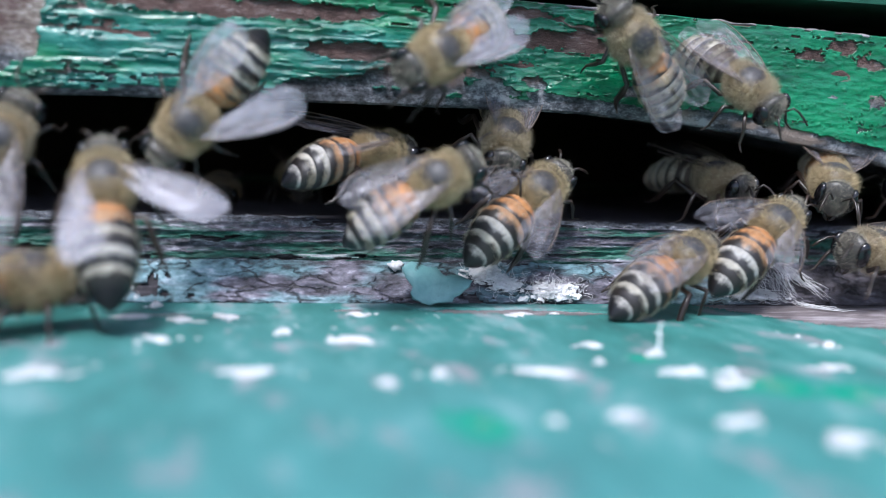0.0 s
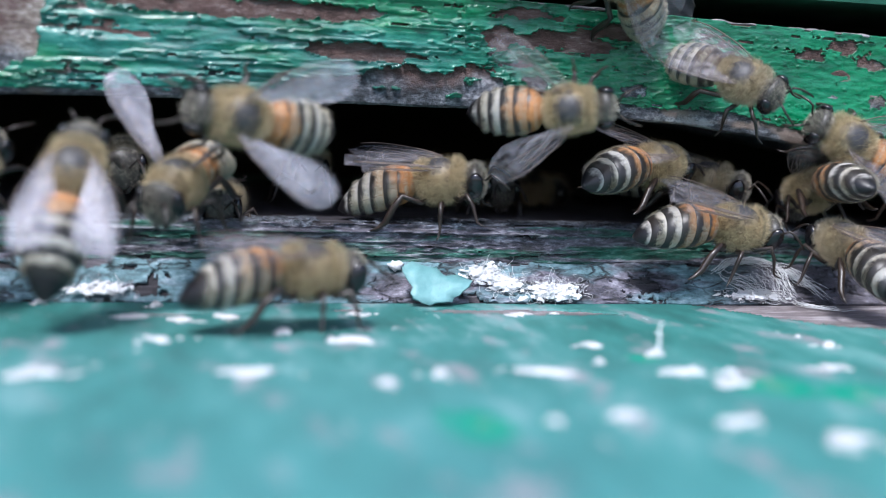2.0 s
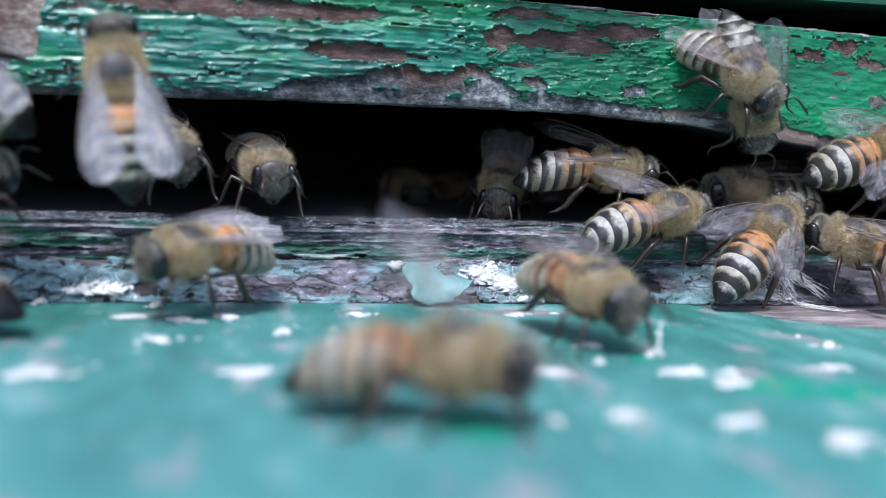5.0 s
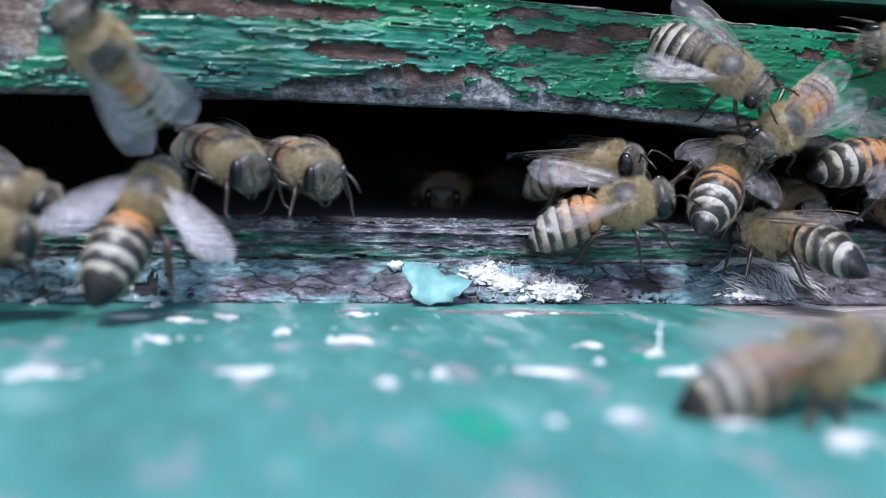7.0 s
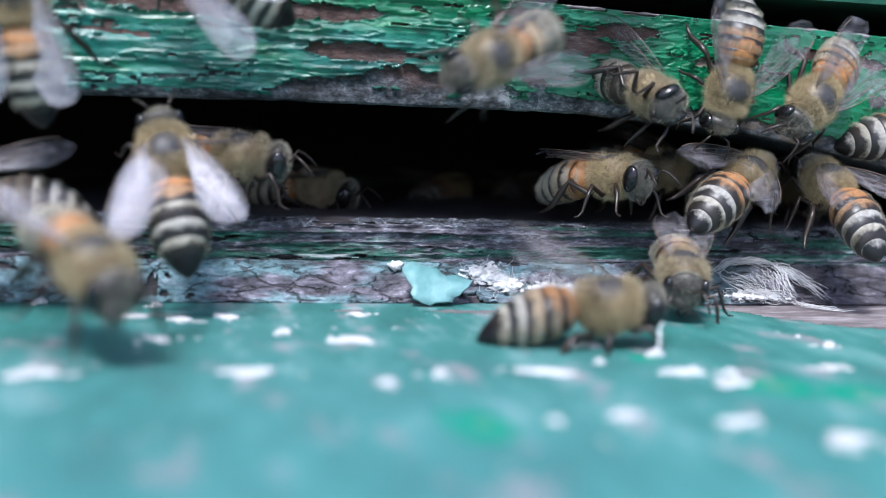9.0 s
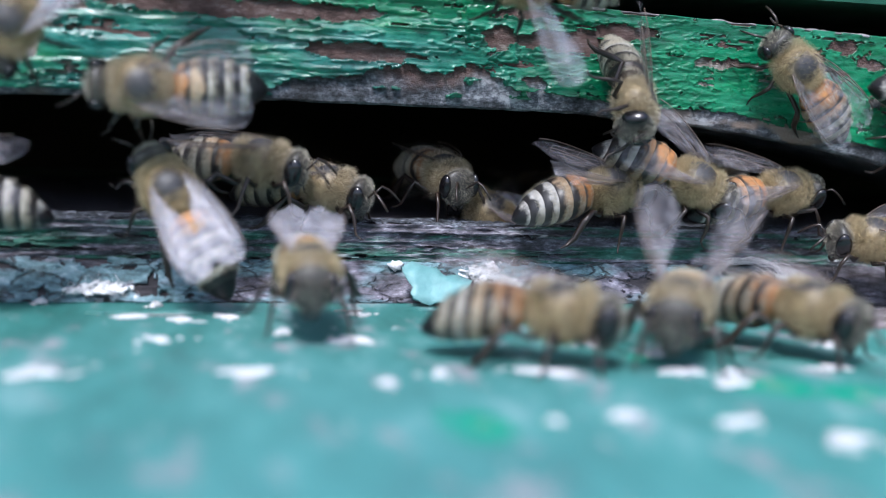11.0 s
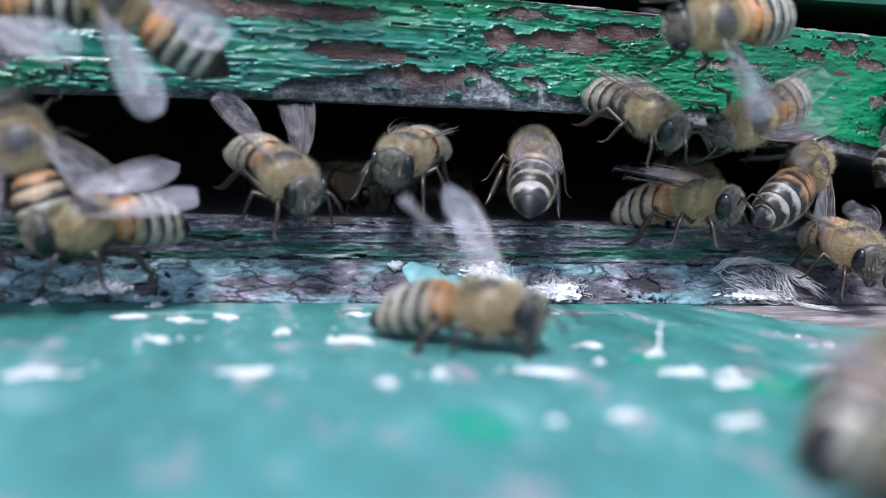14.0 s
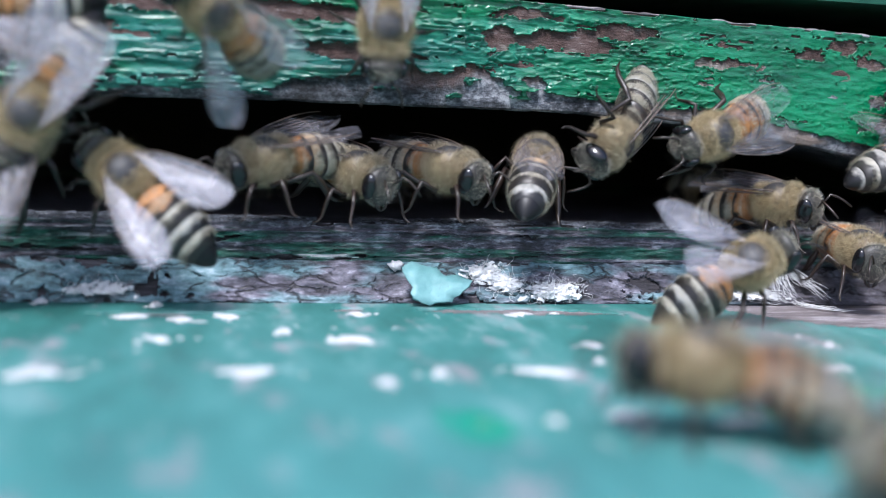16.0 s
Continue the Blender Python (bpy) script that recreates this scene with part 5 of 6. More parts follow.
    live(bees[7], [(0, 29, 6), (16, 29, 6)], rng, [(0, mm(28.2, -4.4, 10.3, 43, -30, 35)), (0.5, mm(32.7, -3.3, 10.7, 39, -24, 35)), (1, mm(37.0, -3.0, 12.1, 29, -13, 32)), (1.5, mm(40.4, -0.4, 13.0, 22, 1, 27)), (2, mm(41.1, -0.6, 13.0, 21, 1, 31)), (2.5, mm(39.5, -0.7, 12.9, 22, -8, 25)), (3, mm(45.8, 5.0, 11.8, 18, 8, -23)), (3.5, mm(39.4, 7.0, 10.4, 20, 4, -10)), (4, mm(37.4, 5.0, 11.0, 20, 4, -10)), (6.5, mm(38.7, 1.0, 13.2, 25, -3, 7)), (7, mm(36.0, 0.5, 12.9, 11, -9, -51)), (7.5, mm(37.0, 0.6, 13.0, 16, -10, -47)), (8, mm(38.1, 0.4, 13.3, 14, -4, -45)), (8.5, mm(37.3, 2.0, 13.1, 25, -2, 4)), (9, mm(45.4, 7.0, 12.3, 18, 8, -23)), (9.2, mm(46.7, 7.0, 12.3, 18, 8, -23)), (11.3, mm(54.0, -3.0, 10.8, 30, -5, 9)), (11.40, mm(54.1, -3.1, 11.2, 10, 6, -33)), (11.5, mm(54.2, -3.3, 11.6, -12, 1, -77)), (12, mm(54.0, -3.6, 12.1, -16, 7, -78)), (12.5, mm(53.7, -2.5, 12.1, -6, 5, -68)), (13, mm(51.8, -4.3, 11.8, -3, -3, -70)), (13.25, mm(52.9, -3.6, 12.1, 28, 1, -11)), (13.5, mm(54.0, -3.0, 12.3, 49, -23, 45)), (14, mm(55.5, -3.1, 13.1, 76, -27, 45)), (14.12, mm(56.1, -2.8, 13.4, 61, -3, 16)), (14.25, mm(56.8, -2.5, 13.7, 36, 10, -19)), (14.38, mm(57.4, -2.2, 14.0, 8, 6, -56)), (14.5, mm(58.0, -1.9, 14.3, -13, -14, -88)), (15, mm(65.5, -4.4, 15.9, -18, 4, -92)), (15.50, mm(66.9, -4.2, 15.2, 8, 11, -40)), (16, mm(68.3, -4.0, 14.6, 30, -5, 10))])
    live(bees[8], [(0, 9, 5), (2.5, 11, 11), (3.3, 16, 16), (3.6, 44, 24), (4.1, 14, 8), (6.5, 40, 26), (7.5, 14, 10), (8.5, 14, 13), (9, 8, 5), (11.5, 16, 20), (12.2, 13, 16), (14, 9, 11), (16, 9, 8)], rng, [(0, mm(22.1, 22.0, 9.0, 10, -2, 9)), (1.5, mm(18.2, 14.0, 9.4, 10, -0, 1)), (2, mm(19.9, -0.7, 11.0, 18, -6, -17)), (2.5, mm(25.3, -3.0, 10.9, 19, 6, -18)), (3, mm(35.5, -2.0, 9.8, 25, -3, 6)), (3.5, mm(37.9, -3.5, 10.4, 18, -11, -50)), (4, mm(41.0, -3.2, 10.9, 12, -12, -58)), (4.2, mm(42.9, -3.0, 10.3, 33, -11, 17)), (6.3, mm(35.4, -4.0, 8.1, 30, -2, 4)), (6.5, mm(34.5, -4.8, 8.5, 26, 4, -20)), (7, mm(36.1, -5.8, 9.5, 44, -17, -18)), (7.5, mm(38.2, -3.0, 9.9, 39, -11, 13)), (8, mm(38.2, -3.0, 9.7, 39, -10, 12)), (8.5, mm(36.7, -2.9, 10.5, 28, -8, -36)), (9, mm(36.0, -2.5, 11.9, -1, -3, -61)), (11.3, mm(35.6, -3.0, 10.6, 29, -7, 13)), (11.5, mm(34.1, -3.1, 11.1, 1, -7, -59)), (12, mm(37.1, -4.5, 10.4, 16, 11, -47)), (12.5, mm(34.2, -2.3, 11.9, 12, -9, -51)), (13, mm(41.2, -0.8, 11.4, 2, 6, -82)), (13.5, mm(42.2, -2.0, 10.7, 13, 16, -50)), (14, mm(43.8, -4.4, 9.9, 7, -3, -53)), (14.5, mm(47.9, -2.4, 10.2, 13, -8, -56)), (15, mm(50.9, -2.7, 9.6, 19, -7, -53)), (15.5, mm(50.6, -2.7, 10.3, 27, -9, -45)), (16, mm(52.9, -2.5, 9.7, 16, -4, -52))])
    live(bees[9], [(0, 14, 5), (16, 14, 5)], rng, [(0, mm(25.5, -2.2, 15.0, -17, 40, -103)), (0.5, mm(26.2, -1.2, 13.3, -22, 38, -107)), (1, mm(28.4, -0.1, 13.1, 11, 32, -79)), (1.5, mm(31.1, 2.5, 12.9, 11, 19, -76)), (2, mm(36.3, 25.0, 8.6, 10, -1, 3)), (4, mm(42.3, 45.0, 7.4, 0, -0, 43)), (16, mm(42.3, 45.0, 7.4, 0, -0, 43))])
    live(bees[10], [(0, 8, 3), (0.5, 9, 3), (3.3, 14, 16), (3.6, 48, 16), (4, 11, 6), (16, 11, 6)], rng, [(0, mm(40.7, -9.2, 5.0, 34, -17, 32)), (0.5, mm(43.8, -8.1, 5.1, 27, -20, 51)), (1, mm(39.5, -6.2, 7.3, -4, -32, 96)), (1.5, mm(44.2, -5.3, 8.5, 42, -37, 31)), (2, mm(47.2, -5.8, 7.7, 24, 5, 1)), (2.5, mm(49.4, -6.4, 6.9, 7, 12, -70)), (3, mm(47.3, -8.7, 7.4, -8, 23, -125)), (3.25, mm(43.6, -9.0, 6.1, -7, 11, -130)), (3.5, mm(39.1, -10.0, 5.8, -10, -2, 166)), (3.75, mm(34.2, -11.0, 5.0, -8, 4, -149)), (4, mm(29.3, -12.0, 5.0, -2, 8, -103)), (4.2, mm(26.6, -12.0, 4.9, -4, 7, -118)), (5.25, mm(27.8, -29.9, 4.4, 6, 7, -53)), (6.3, mm(29.0, -47.8, 3.8, 10, -2, 10)), (6.5, mm(34.6, -42.9, 3.5, 14, -9, 30)), (7, mm(51.5, -41.8, 3.8, 5, 2, -22)), (9, mm(53.4, -41.9, 3.8, 0, 0, -44)), (16, mm(53.4, -41.9, 3.8, 0, 0, -44))])
    live(bees[11], [(0, 11, 6), (8.9, 48, 16), (11.3, 10, 8), (12.2, 32, 32), (12.5, 48, 40), (13, 52, 26), (13.5, 38, 48), (14.2, 38, 48), (15, 44, 40, 6), (16, 44, 36, 4)], rng, [(0, mm(-25.7, -12.0, 5.1, 10, -3, 16)), (6.5, mm(-23.8, -12.0, 5.1, 10, -3, 15)), (7, mm(-17.2, -14.0, 6.6, 10, -2, 11)), (7.5, mm(-14.3, -15.0, 5.6, 10, -2, 10)), (8, mm(-12.5, -15.0, 5.7, 10, -2, 13)), (8.5, mm(-12.9, -15.0, 5.2, 9, -3, 19)), (9, mm(-7.6, -27.0, 6.4, 5, 21, -59)), (9.2, mm(-6.5, -25.0, 5.5, 6, 8, -50)), (11.3, mm(8.2, -19.0, 4.8, -1, 8, -94)), (11.5, mm(8.7, -19.0, 4.6, -1, 8, -96)), (12, mm(8.6, -20.0, 4.5, -5, -5, -126)), (12.5, mm(8.4, -23.3, 3.2, -8, -7, -138)), (13, mm(11.3, -24.6, 4.5, 0, 12, -91)), (13.5, mm(17.0, -22.6, 3.1, 4, -4, -41)), (14, mm(19.1, -23.6, 3.2, 4, -0, -37)), (14.5, mm(37.8, -31.9, 4.3, 5, -3, -23)), (15, mm(39.4, -32.3, 4.3, 7, -6, -24)), (15.5, mm(39.0, -23.1, 4.3, 44, -29, -1)), (16, mm(43.9, -14.9, 5.3, 45, -29, -1))])
    live(bees[12], [(0, 29, 6), (16, 29, 6)], rng, [(0, mm(-16.3, -10.0, 13.5, 48, -59, 38)), (1, mm(-18.7, -10.0, 11.3, 48, -59, 38)), (3.75, mm(-19.1, -10.0, 10.7, 43, -29, 20)), (6.5, mm(-19.6, -10.0, 10.0, 30, -1, 3)), (7, mm(-16.1, -8.0, 9.3, 19, 7, -19)), (7.5, mm(-16.3, -8.0, 13.0, 13, 27, -63)), (8, mm(-14.2, -8.0, 12.4, 23, 20, -39)), (8.5, mm(-14.0, -9.0, 11.0, 29, 7, -13)), (8.67, mm(-15.7, -9.0, 10.3, 12, 28, -66)), (8.83, mm(-17.3, -9.0, 9.7, -18, 25, -128)), (9, mm(-19.0, -9.0, 9.1, -30, 1, -178)), (12, mm(-22.6, -9.0, 9.4, -30, 1, -177)), (12.75, mm(-20.8, -9.0, 9.7, -25, -17, 148)), (13.5, mm(-19.0, -9.0, 9.9, -8, -29, 107)), (15, mm(-17.3, -9.0, 10.9, 42, -30, 29)), (15.5, mm(-14.7, -10.0, 13.4, 60, -47, 23)), (16, mm(-14.7, -10.0, 14.0, 60, -47, 23))])
    live(bees[13], [(0, 15, 3), (0.5, 18, 2), (1, 11, 6), (1.5, 36, 16), (2, 40, 24), (2.5, 44, 2, 14), (3, 38, 2, 14), (3.5, 38, 2, 14), (16, 14, 3)], rng, [(0, mm(17.6, -9.5, 21.9, -75, 28, -151)), (0.5, mm(10.3, -10.9, 19.3, -84, 17, -160)), (1, mm(11.1, -9.5, 16.9, -33, 49, -118)), (1.5, mm(10.3, -9.4, 16.7, -53, 46, -136)), (2, mm(1.5, -11.8, 16.1, -94, -8, -157)), (2.5, mm(-3.6, -13.4, 23.3, -109, -25, -141)), (3, mm(-13.5, -12.0, 22.4, -90, 3, -180)), (3.5, mm(-17.0, -12.0, 21.8, -90, -2, 180)), (4, mm(-17.4, -12.0, 20.6, -90, -29, 180)), (4.2, mm(-18.2, -12.0, 20.1, -90, -29, 180)), (6.3, mm(-23.5, -12.0, 23.4, -90, -62, 180)), (6.7, mm(-13.2, -11.0, 25.9, -90, -11, 180)), (7.1, mm(-2.9, -10.0, 28.4, -90, 40, 180)), (7.5, mm(7.4, -9.0, 30.9, 90, 89, 0)), (8, mm(5.5, -9.0, 24.6, -90, 86, -180)), (8.5, mm(0.3, -10.4, 23.2, -72, 21, -137)), (9, mm(-2.7, -9.0, 28.3, -90, -27, 180)), (9.2, mm(-3.9, -9.0, 28.8, -90, -59, 180)), (12, mm(-4.0, -9.0, 37.7, 90, -90, 0)), (12.9, mm(0.9, -9.0, 37.6, 90, -34, 0)), (13.8, mm(5.9, -9.0, 37.4, 90, 22, -0)), (14.7, mm(10.8, -9.0, 37.3, 90, 78, 0)), (15.5, mm(10.9, -9.0, 26.9, 90, 86, 0)), (16, mm(13.2, -9.0, 23.8, 90, 90, 0))])
    live(bees[14], [(0, 16, 5), (8.5, 56, 8), (9, 28, 3), (9.3, 14, 3), (11.5, 15, -2), (12.1, 9, 3), (14, 40, 16), (16, 16, 8)], rng, [(0, mm(61.3, -5.4, 44.5, -90, 5, -180)), (7.5, mm(53.4, -5.4, 36.4, -90, -4, 180)), (8, mm(45.0, -5.4, 28.8, -90, 4, -180)), (8.5, mm(36.3, -8.0, 28.4, -90, 8, -180)), (9, mm(21.7, -10.6, 21.6, -81, 22, -157)), (9.2, mm(14.2, -9.0, 18.5, -90, 1, -180)), (11.3, mm(-5.9, -11.0, 18.2, -90, 1, -180)), (11.5, mm(-5.6, -12.7, 18.5, -86, 10, -156)), (12, mm(-8.0, -12.7, 17.1, -85, 12, -157)), (12.5, mm(-11.2, -12.6, 16.2, -86, -3, -146)), (13, mm(-11.1, -12.5, 16.1, -80, 5, -144)), (13.5, mm(-14.9, 5.0, 13.9, -65, 23, -146)), (13.75, mm(-14.1, -10.0, 13.6, -79, -23, 176)), (14, mm(-14.7, -10.0, 13.4, -63, -68, 154)), (14.5, mm(-20.1, -13.1, 11.0, -52, -53, 146)), (15, mm(-18.7, -10.0, 11.3, -11, -70, 102)), (16, mm(-22.3, -10.0, 11.2, -11, -70, 102))], ((8.1, 8.9),))
    live(bees[15], [(0, 29, 6), (16, 29, 6)], rng, [(0, mm(-25.7, -18.0, 3.9, 5, -2, 18)), (3.4, mm(-24.3, -18.0, 3.9, 4, -2, 27)), (4, mm(-14.1, -17.0, 4.1, 7, -3, 25)), (4.2, mm(-14.7, -17.0, 3.8, 3, -8, 70)), (4.6, mm(-18.6, -17.0, 4.0, -2, -6, 118)), (5, mm(-22.5, -17.0, 4.2, -5, -1, 166)), (6, mm(-26.8, -17.0, 4.1, -5, 2, -162)), (16, mm(-26.8, -17.0, 4.1, -5, 2, -162))])
    live(bees[16], [(0, 12, 5), (8, 12, 5), (8.5, 36, 8), (9.1, 16, 6), (11, 10, 5), (16, 10, 5)], rng, [(0, mm(78.8, -5.4, 23.8, -90, 3, -180)), (6.5, mm(75.3, -5.4, 26.9, -90, 3, -180)), (7, mm(63.2, -5.4, 25.2, -90, 3, -180)), (7.5, mm(52.5, -5.4, 27.2, -90, 8, -180)), (8, mm(56.4, -5.4, 28.2, -90, 17, -180)), (8.5, mm(55.0, -7.0, 24.4, -80, 24, -157)), (9, mm(53.3, -7.0, 19.5, -72, 40, -153)), (9.2, mm(52.8, -5.4, 19.4, -90, 73, -180)), (9.85, mm(56.7, -5.4, 20.1, 90, 70, -0)), (10.5, mm(60.6, -5.4, 20.8, 90, 33, 0)), (11.2, mm(72.8, -5.4, 20.8, 90, -2, 0)), (16, mm(72.8, -5.4, 20.8, 90, -2, 0))])
    live(bees[17], [(0, 16, 3), (11.5, 48, 8), (12, 11, 2), (12.5, 16, 2), (13, 34, 2, 12), (13.5, 46, 2, 12), (14, 42, 2, 12), (15, 20, 2), (16, 14, 2)], rng, [(0, mm(22.6, -10.0, 39.9, -90, 5, -180)), (10.5, mm(27.8, -10.0, 32.2, -90, 4, -180)), (11.3, mm(23.0, -11.0, 25.0, -90, 1, -180)), (11.5, mm(22.9, -12.9, 23.9, -83, 13, -152)), (12, mm(4.7, -11.0, 25.9, -90, -37, 180)), (12.5, mm(-1.0, -12.3, 23.6, -82, 9, -141)), (13, mm(-3.0, -11.0, 25.6, -90, -38, 180)), (13.5, mm(6.3, -11.4, 24.9, -112, -34, -143)), (14, mm(-7.5, -12.0, 24.6, -90, -33, 180)), (14.5, mm(-9.9, -12.0, 24.9, -90, -60, 180)), (14.75, mm(-10.0, -12.0, 23.4, -90, -24, 180)), (15, mm(-7.6, -13.7, 22.1, -80, 10, -137)), (15.5, mm(-10.3, -13.6, 19.0, -53, 41, -131)), (16, mm(-13.9, -12.0, 15.8, -90, 60, -180))], ((10.8, 11.8),))
    live(bees[18], [(0, 10, -3), (3.8, 14, 2), (4.1, 30, 28), (5, 11, 8), (11.5, 9, 5), (12.3, 32, 5, 53), (12.7, 32, 5, 53), (13.5, 56, 16), (15, 56, 16), (15.5, 28, 3), (16, 46, 2, 13)], rng, [(0, mm(36.3, 35.0, 7.9, -1, 5, -106)), (2.5, mm(27.9, 7.0, 11.2, 0, 5, -85)), (3, mm(27.7, 1.0, 12.2, -7, 11, -134)), (3.5, mm(25.8, -1.0, 12.1, 3, 15, -77)), (4, mm(26.6, -3.0, 10.4, -8, 29, -107)), (4.2, mm(26.6, -2.0, 10.6, -8, 29, -107)), (6.3, mm(34.8, 35.0, 7.9, -2, 5, -115)), (8.5, mm(41.8, 62.6, 6.2, 1, 6, -104)), (9, mm(41.8, 62.6, 6.2, 0, 6, -104)), (10.5, mm(29.6, 20.0, 8.1, -2, 20, -95)), (10.77, mm(27.7, 11.7, 7.8, -30, 2, -150)), (11.03, mm(25.8, 3.3, 7.5, -33, -31, 160)), (11.3, mm(23.9, -5.0, 7.2, 4, -50, 85)), (11.5, mm(23.9, -5.0, 7.4, 4, -50, 85)), (12, mm(17.0, -5.4, 9.6, -35, -19, 126)), (12.5, mm(12.4, -9.8, 16.8, -94, -74, -175)), (13, mm(9.3, -9.0, 28.4, -90, -80, 180)), (13.25, mm(15.8, -10.5, 30.0, 90, -62, -0)), (13.5, mm(22.4, -12.0, 31.5, 90, -23, 0)), (13.67, mm(28.6, -12.0, 29.7, 90, -76, 0)), (13.83, mm(34.7, -12.0, 27.9, -90, -50, 180)), (14, mm(39.9, -13.5, 25.2, -88, 9, -171)), (14.5, mm(24.6, -13.3, 27.4, -88, 3, -155)), (15, mm(19.6, -13.5, 24.7, -83, 12, -152)), (15.3, mm(8.4, -11.0, 20.0, -90, 1, -180)), (15.5, mm(7.8, -12.7, 19.1, -89, 1, -156)), (16, mm(-0.7, -11.3, 24.2, -113, -30, -140))], ((13.2, 15.2),))
    live(bees[19], [(0, 29, 6), (16, 29, 6)], rng, [(0, mm(58.3, -3.1, 11.9, -12, 18, -113)), (0.5, mm(58.0, -4.1, 12.0, -23, 15, -125)), (1, mm(59.2, -5.4, 15.5, -74, 25, -164)), (1.5, mm(60.9, -4.0, 15.2, -80, 6, -179)), (2, mm(58.4, -5.0, 16.0, -79, -26, 175)), (2.25, mm(55.8, -4.5, 14.5, -51, -66, 142)), (2.5, mm(53.3, -4.0, 13.1, 50, -58, 35)), (3, mm(65.8, -3.0, 15.6, 58, -21, 13)), (3.5, mm(68.3, -3.0, 15.7, 58, -21, 13)), (6.3, mm(61.5, -3.0, 15.7, 59, -12, 7)), (6.5, mm(61.5, -3.0, 16.0, 59, -12, 7)), (7, mm(65.9, -3.0, 15.1, 60, -9, 5)), (7.5, mm(67.0, -3.0, 16.5, 60, -6, 4)), (8, mm(63.6, -3.9, 17.0, 55, -3, 31)), (8.5, mm(68.2, -3.0, 17.1, 60, -6, 4)), (9, mm(68.8, -3.0, 17.4, 60, -6, 4)), (9.83, mm(68.6, -3.3, 16.5, 39, -54, 41)), (10.67, mm(68.5, -3.7, 15.5, -52, -51, 144)), (11.5, mm(68.3, -4.0, 14.6, -70, -3, 179)), (12, mm(61.5, -4.0, 15.2, -80, -5, 179)), (12.5, mm(58.7, -4.0, 15.7, -80, -3, 179)), (13, mm(57.1, -5.4, 15.8, -79, 0, -159)), (13.5, mm(62.9, -4.0, 19.9, -81, -55, 173)), (14, mm(68.4, -4.0, 20.1, 80, -59, 8)), (16, mm(68.4, -4.0, 20.1, 80, -59, 8))])
    live(bees[20], [(0, 29, 6), (16, 29, 6)], rng, [(0, mm(50.2, -7.2, 7.9, 33, -25, 33)), (0.5, mm(54.2, -5.3, 9.9, 33, -18, 35)), (1, mm(54.5, -3.6, 8.0, 30, -2, 31)), (1.5, mm(57.1, -2.0, 10.3, 31, -18, 27)), (2, mm(57.3, -1.0, 11.0, -1, 18, 91)), (2.5, mm(61.8, -2.0, 12.7, -30, -28, 141)), (3, mm(61.4, -6.0, 8.0, -22, -13, 151)), (3.25, mm(58.2, -6.0, 7.4, -9, -21, 110)), (3.5, mm(55.0, -6.0, 6.8, 7, -19, 68)), (4, mm(54.4, -6.6, 6.7, 23, -2, 19)), (4.2, mm(55.0, -6.0, 6.8, 28, -10, 17)), (5.25, mm(49.4, -5.0, 8.2, 28, -37, 42)), (6.3, mm(43.7, -4.0, 9.6, 5, -60, 84)), (6.5, mm(43.3, -5.2, 9.2, 8, -36, 82)), (7, mm(47.3, -3.0, 13.3, 27, -25, 56)), (7.5, mm(47.0, -2.9, 13.4, 27, -24, 56)), (8, mm(47.9, -2.8, 13.6, 24, -23, 60)), (8.5, mm(47.6, -2.9, 12.4, 28, -14, 44)), (9, mm(49.3, -3.1, 12.2, 30, -17, 39)), (9.2, mm(49.4, -2.0, 12.3, 33, -24, 33)), (10.25, mm(46.3, -3.5, 11.8, 45, 5, -2)), (11.3, mm(43.1, -5.0, 11.3, 37, 37, -38)), (11.5, mm(43.7, -6.6, 10.1, 3, 26, -84)), (11.75, mm(48.4, -5.8, 9.1, 24, 17, -28)), (12, mm(53.1, -5.0, 8.1, 28, -4, 21)), (12.5, mm(53.7, -5.9, 7.3, 25, 7, 14)), (12.75, mm(55.9, -6.5, 6.6, 12, -12, 74)), (13, mm(58.0, -7.0, 5.9, -11, -10, 138)), (13.5, mm(63.4, -8.0, 4.5, -8, -6, 145)), (14, mm(68.3, -8.0, 4.6, -8, -6, 143)), (16, mm(68.3, -8.0, 4.6, -8, -6, 143))])
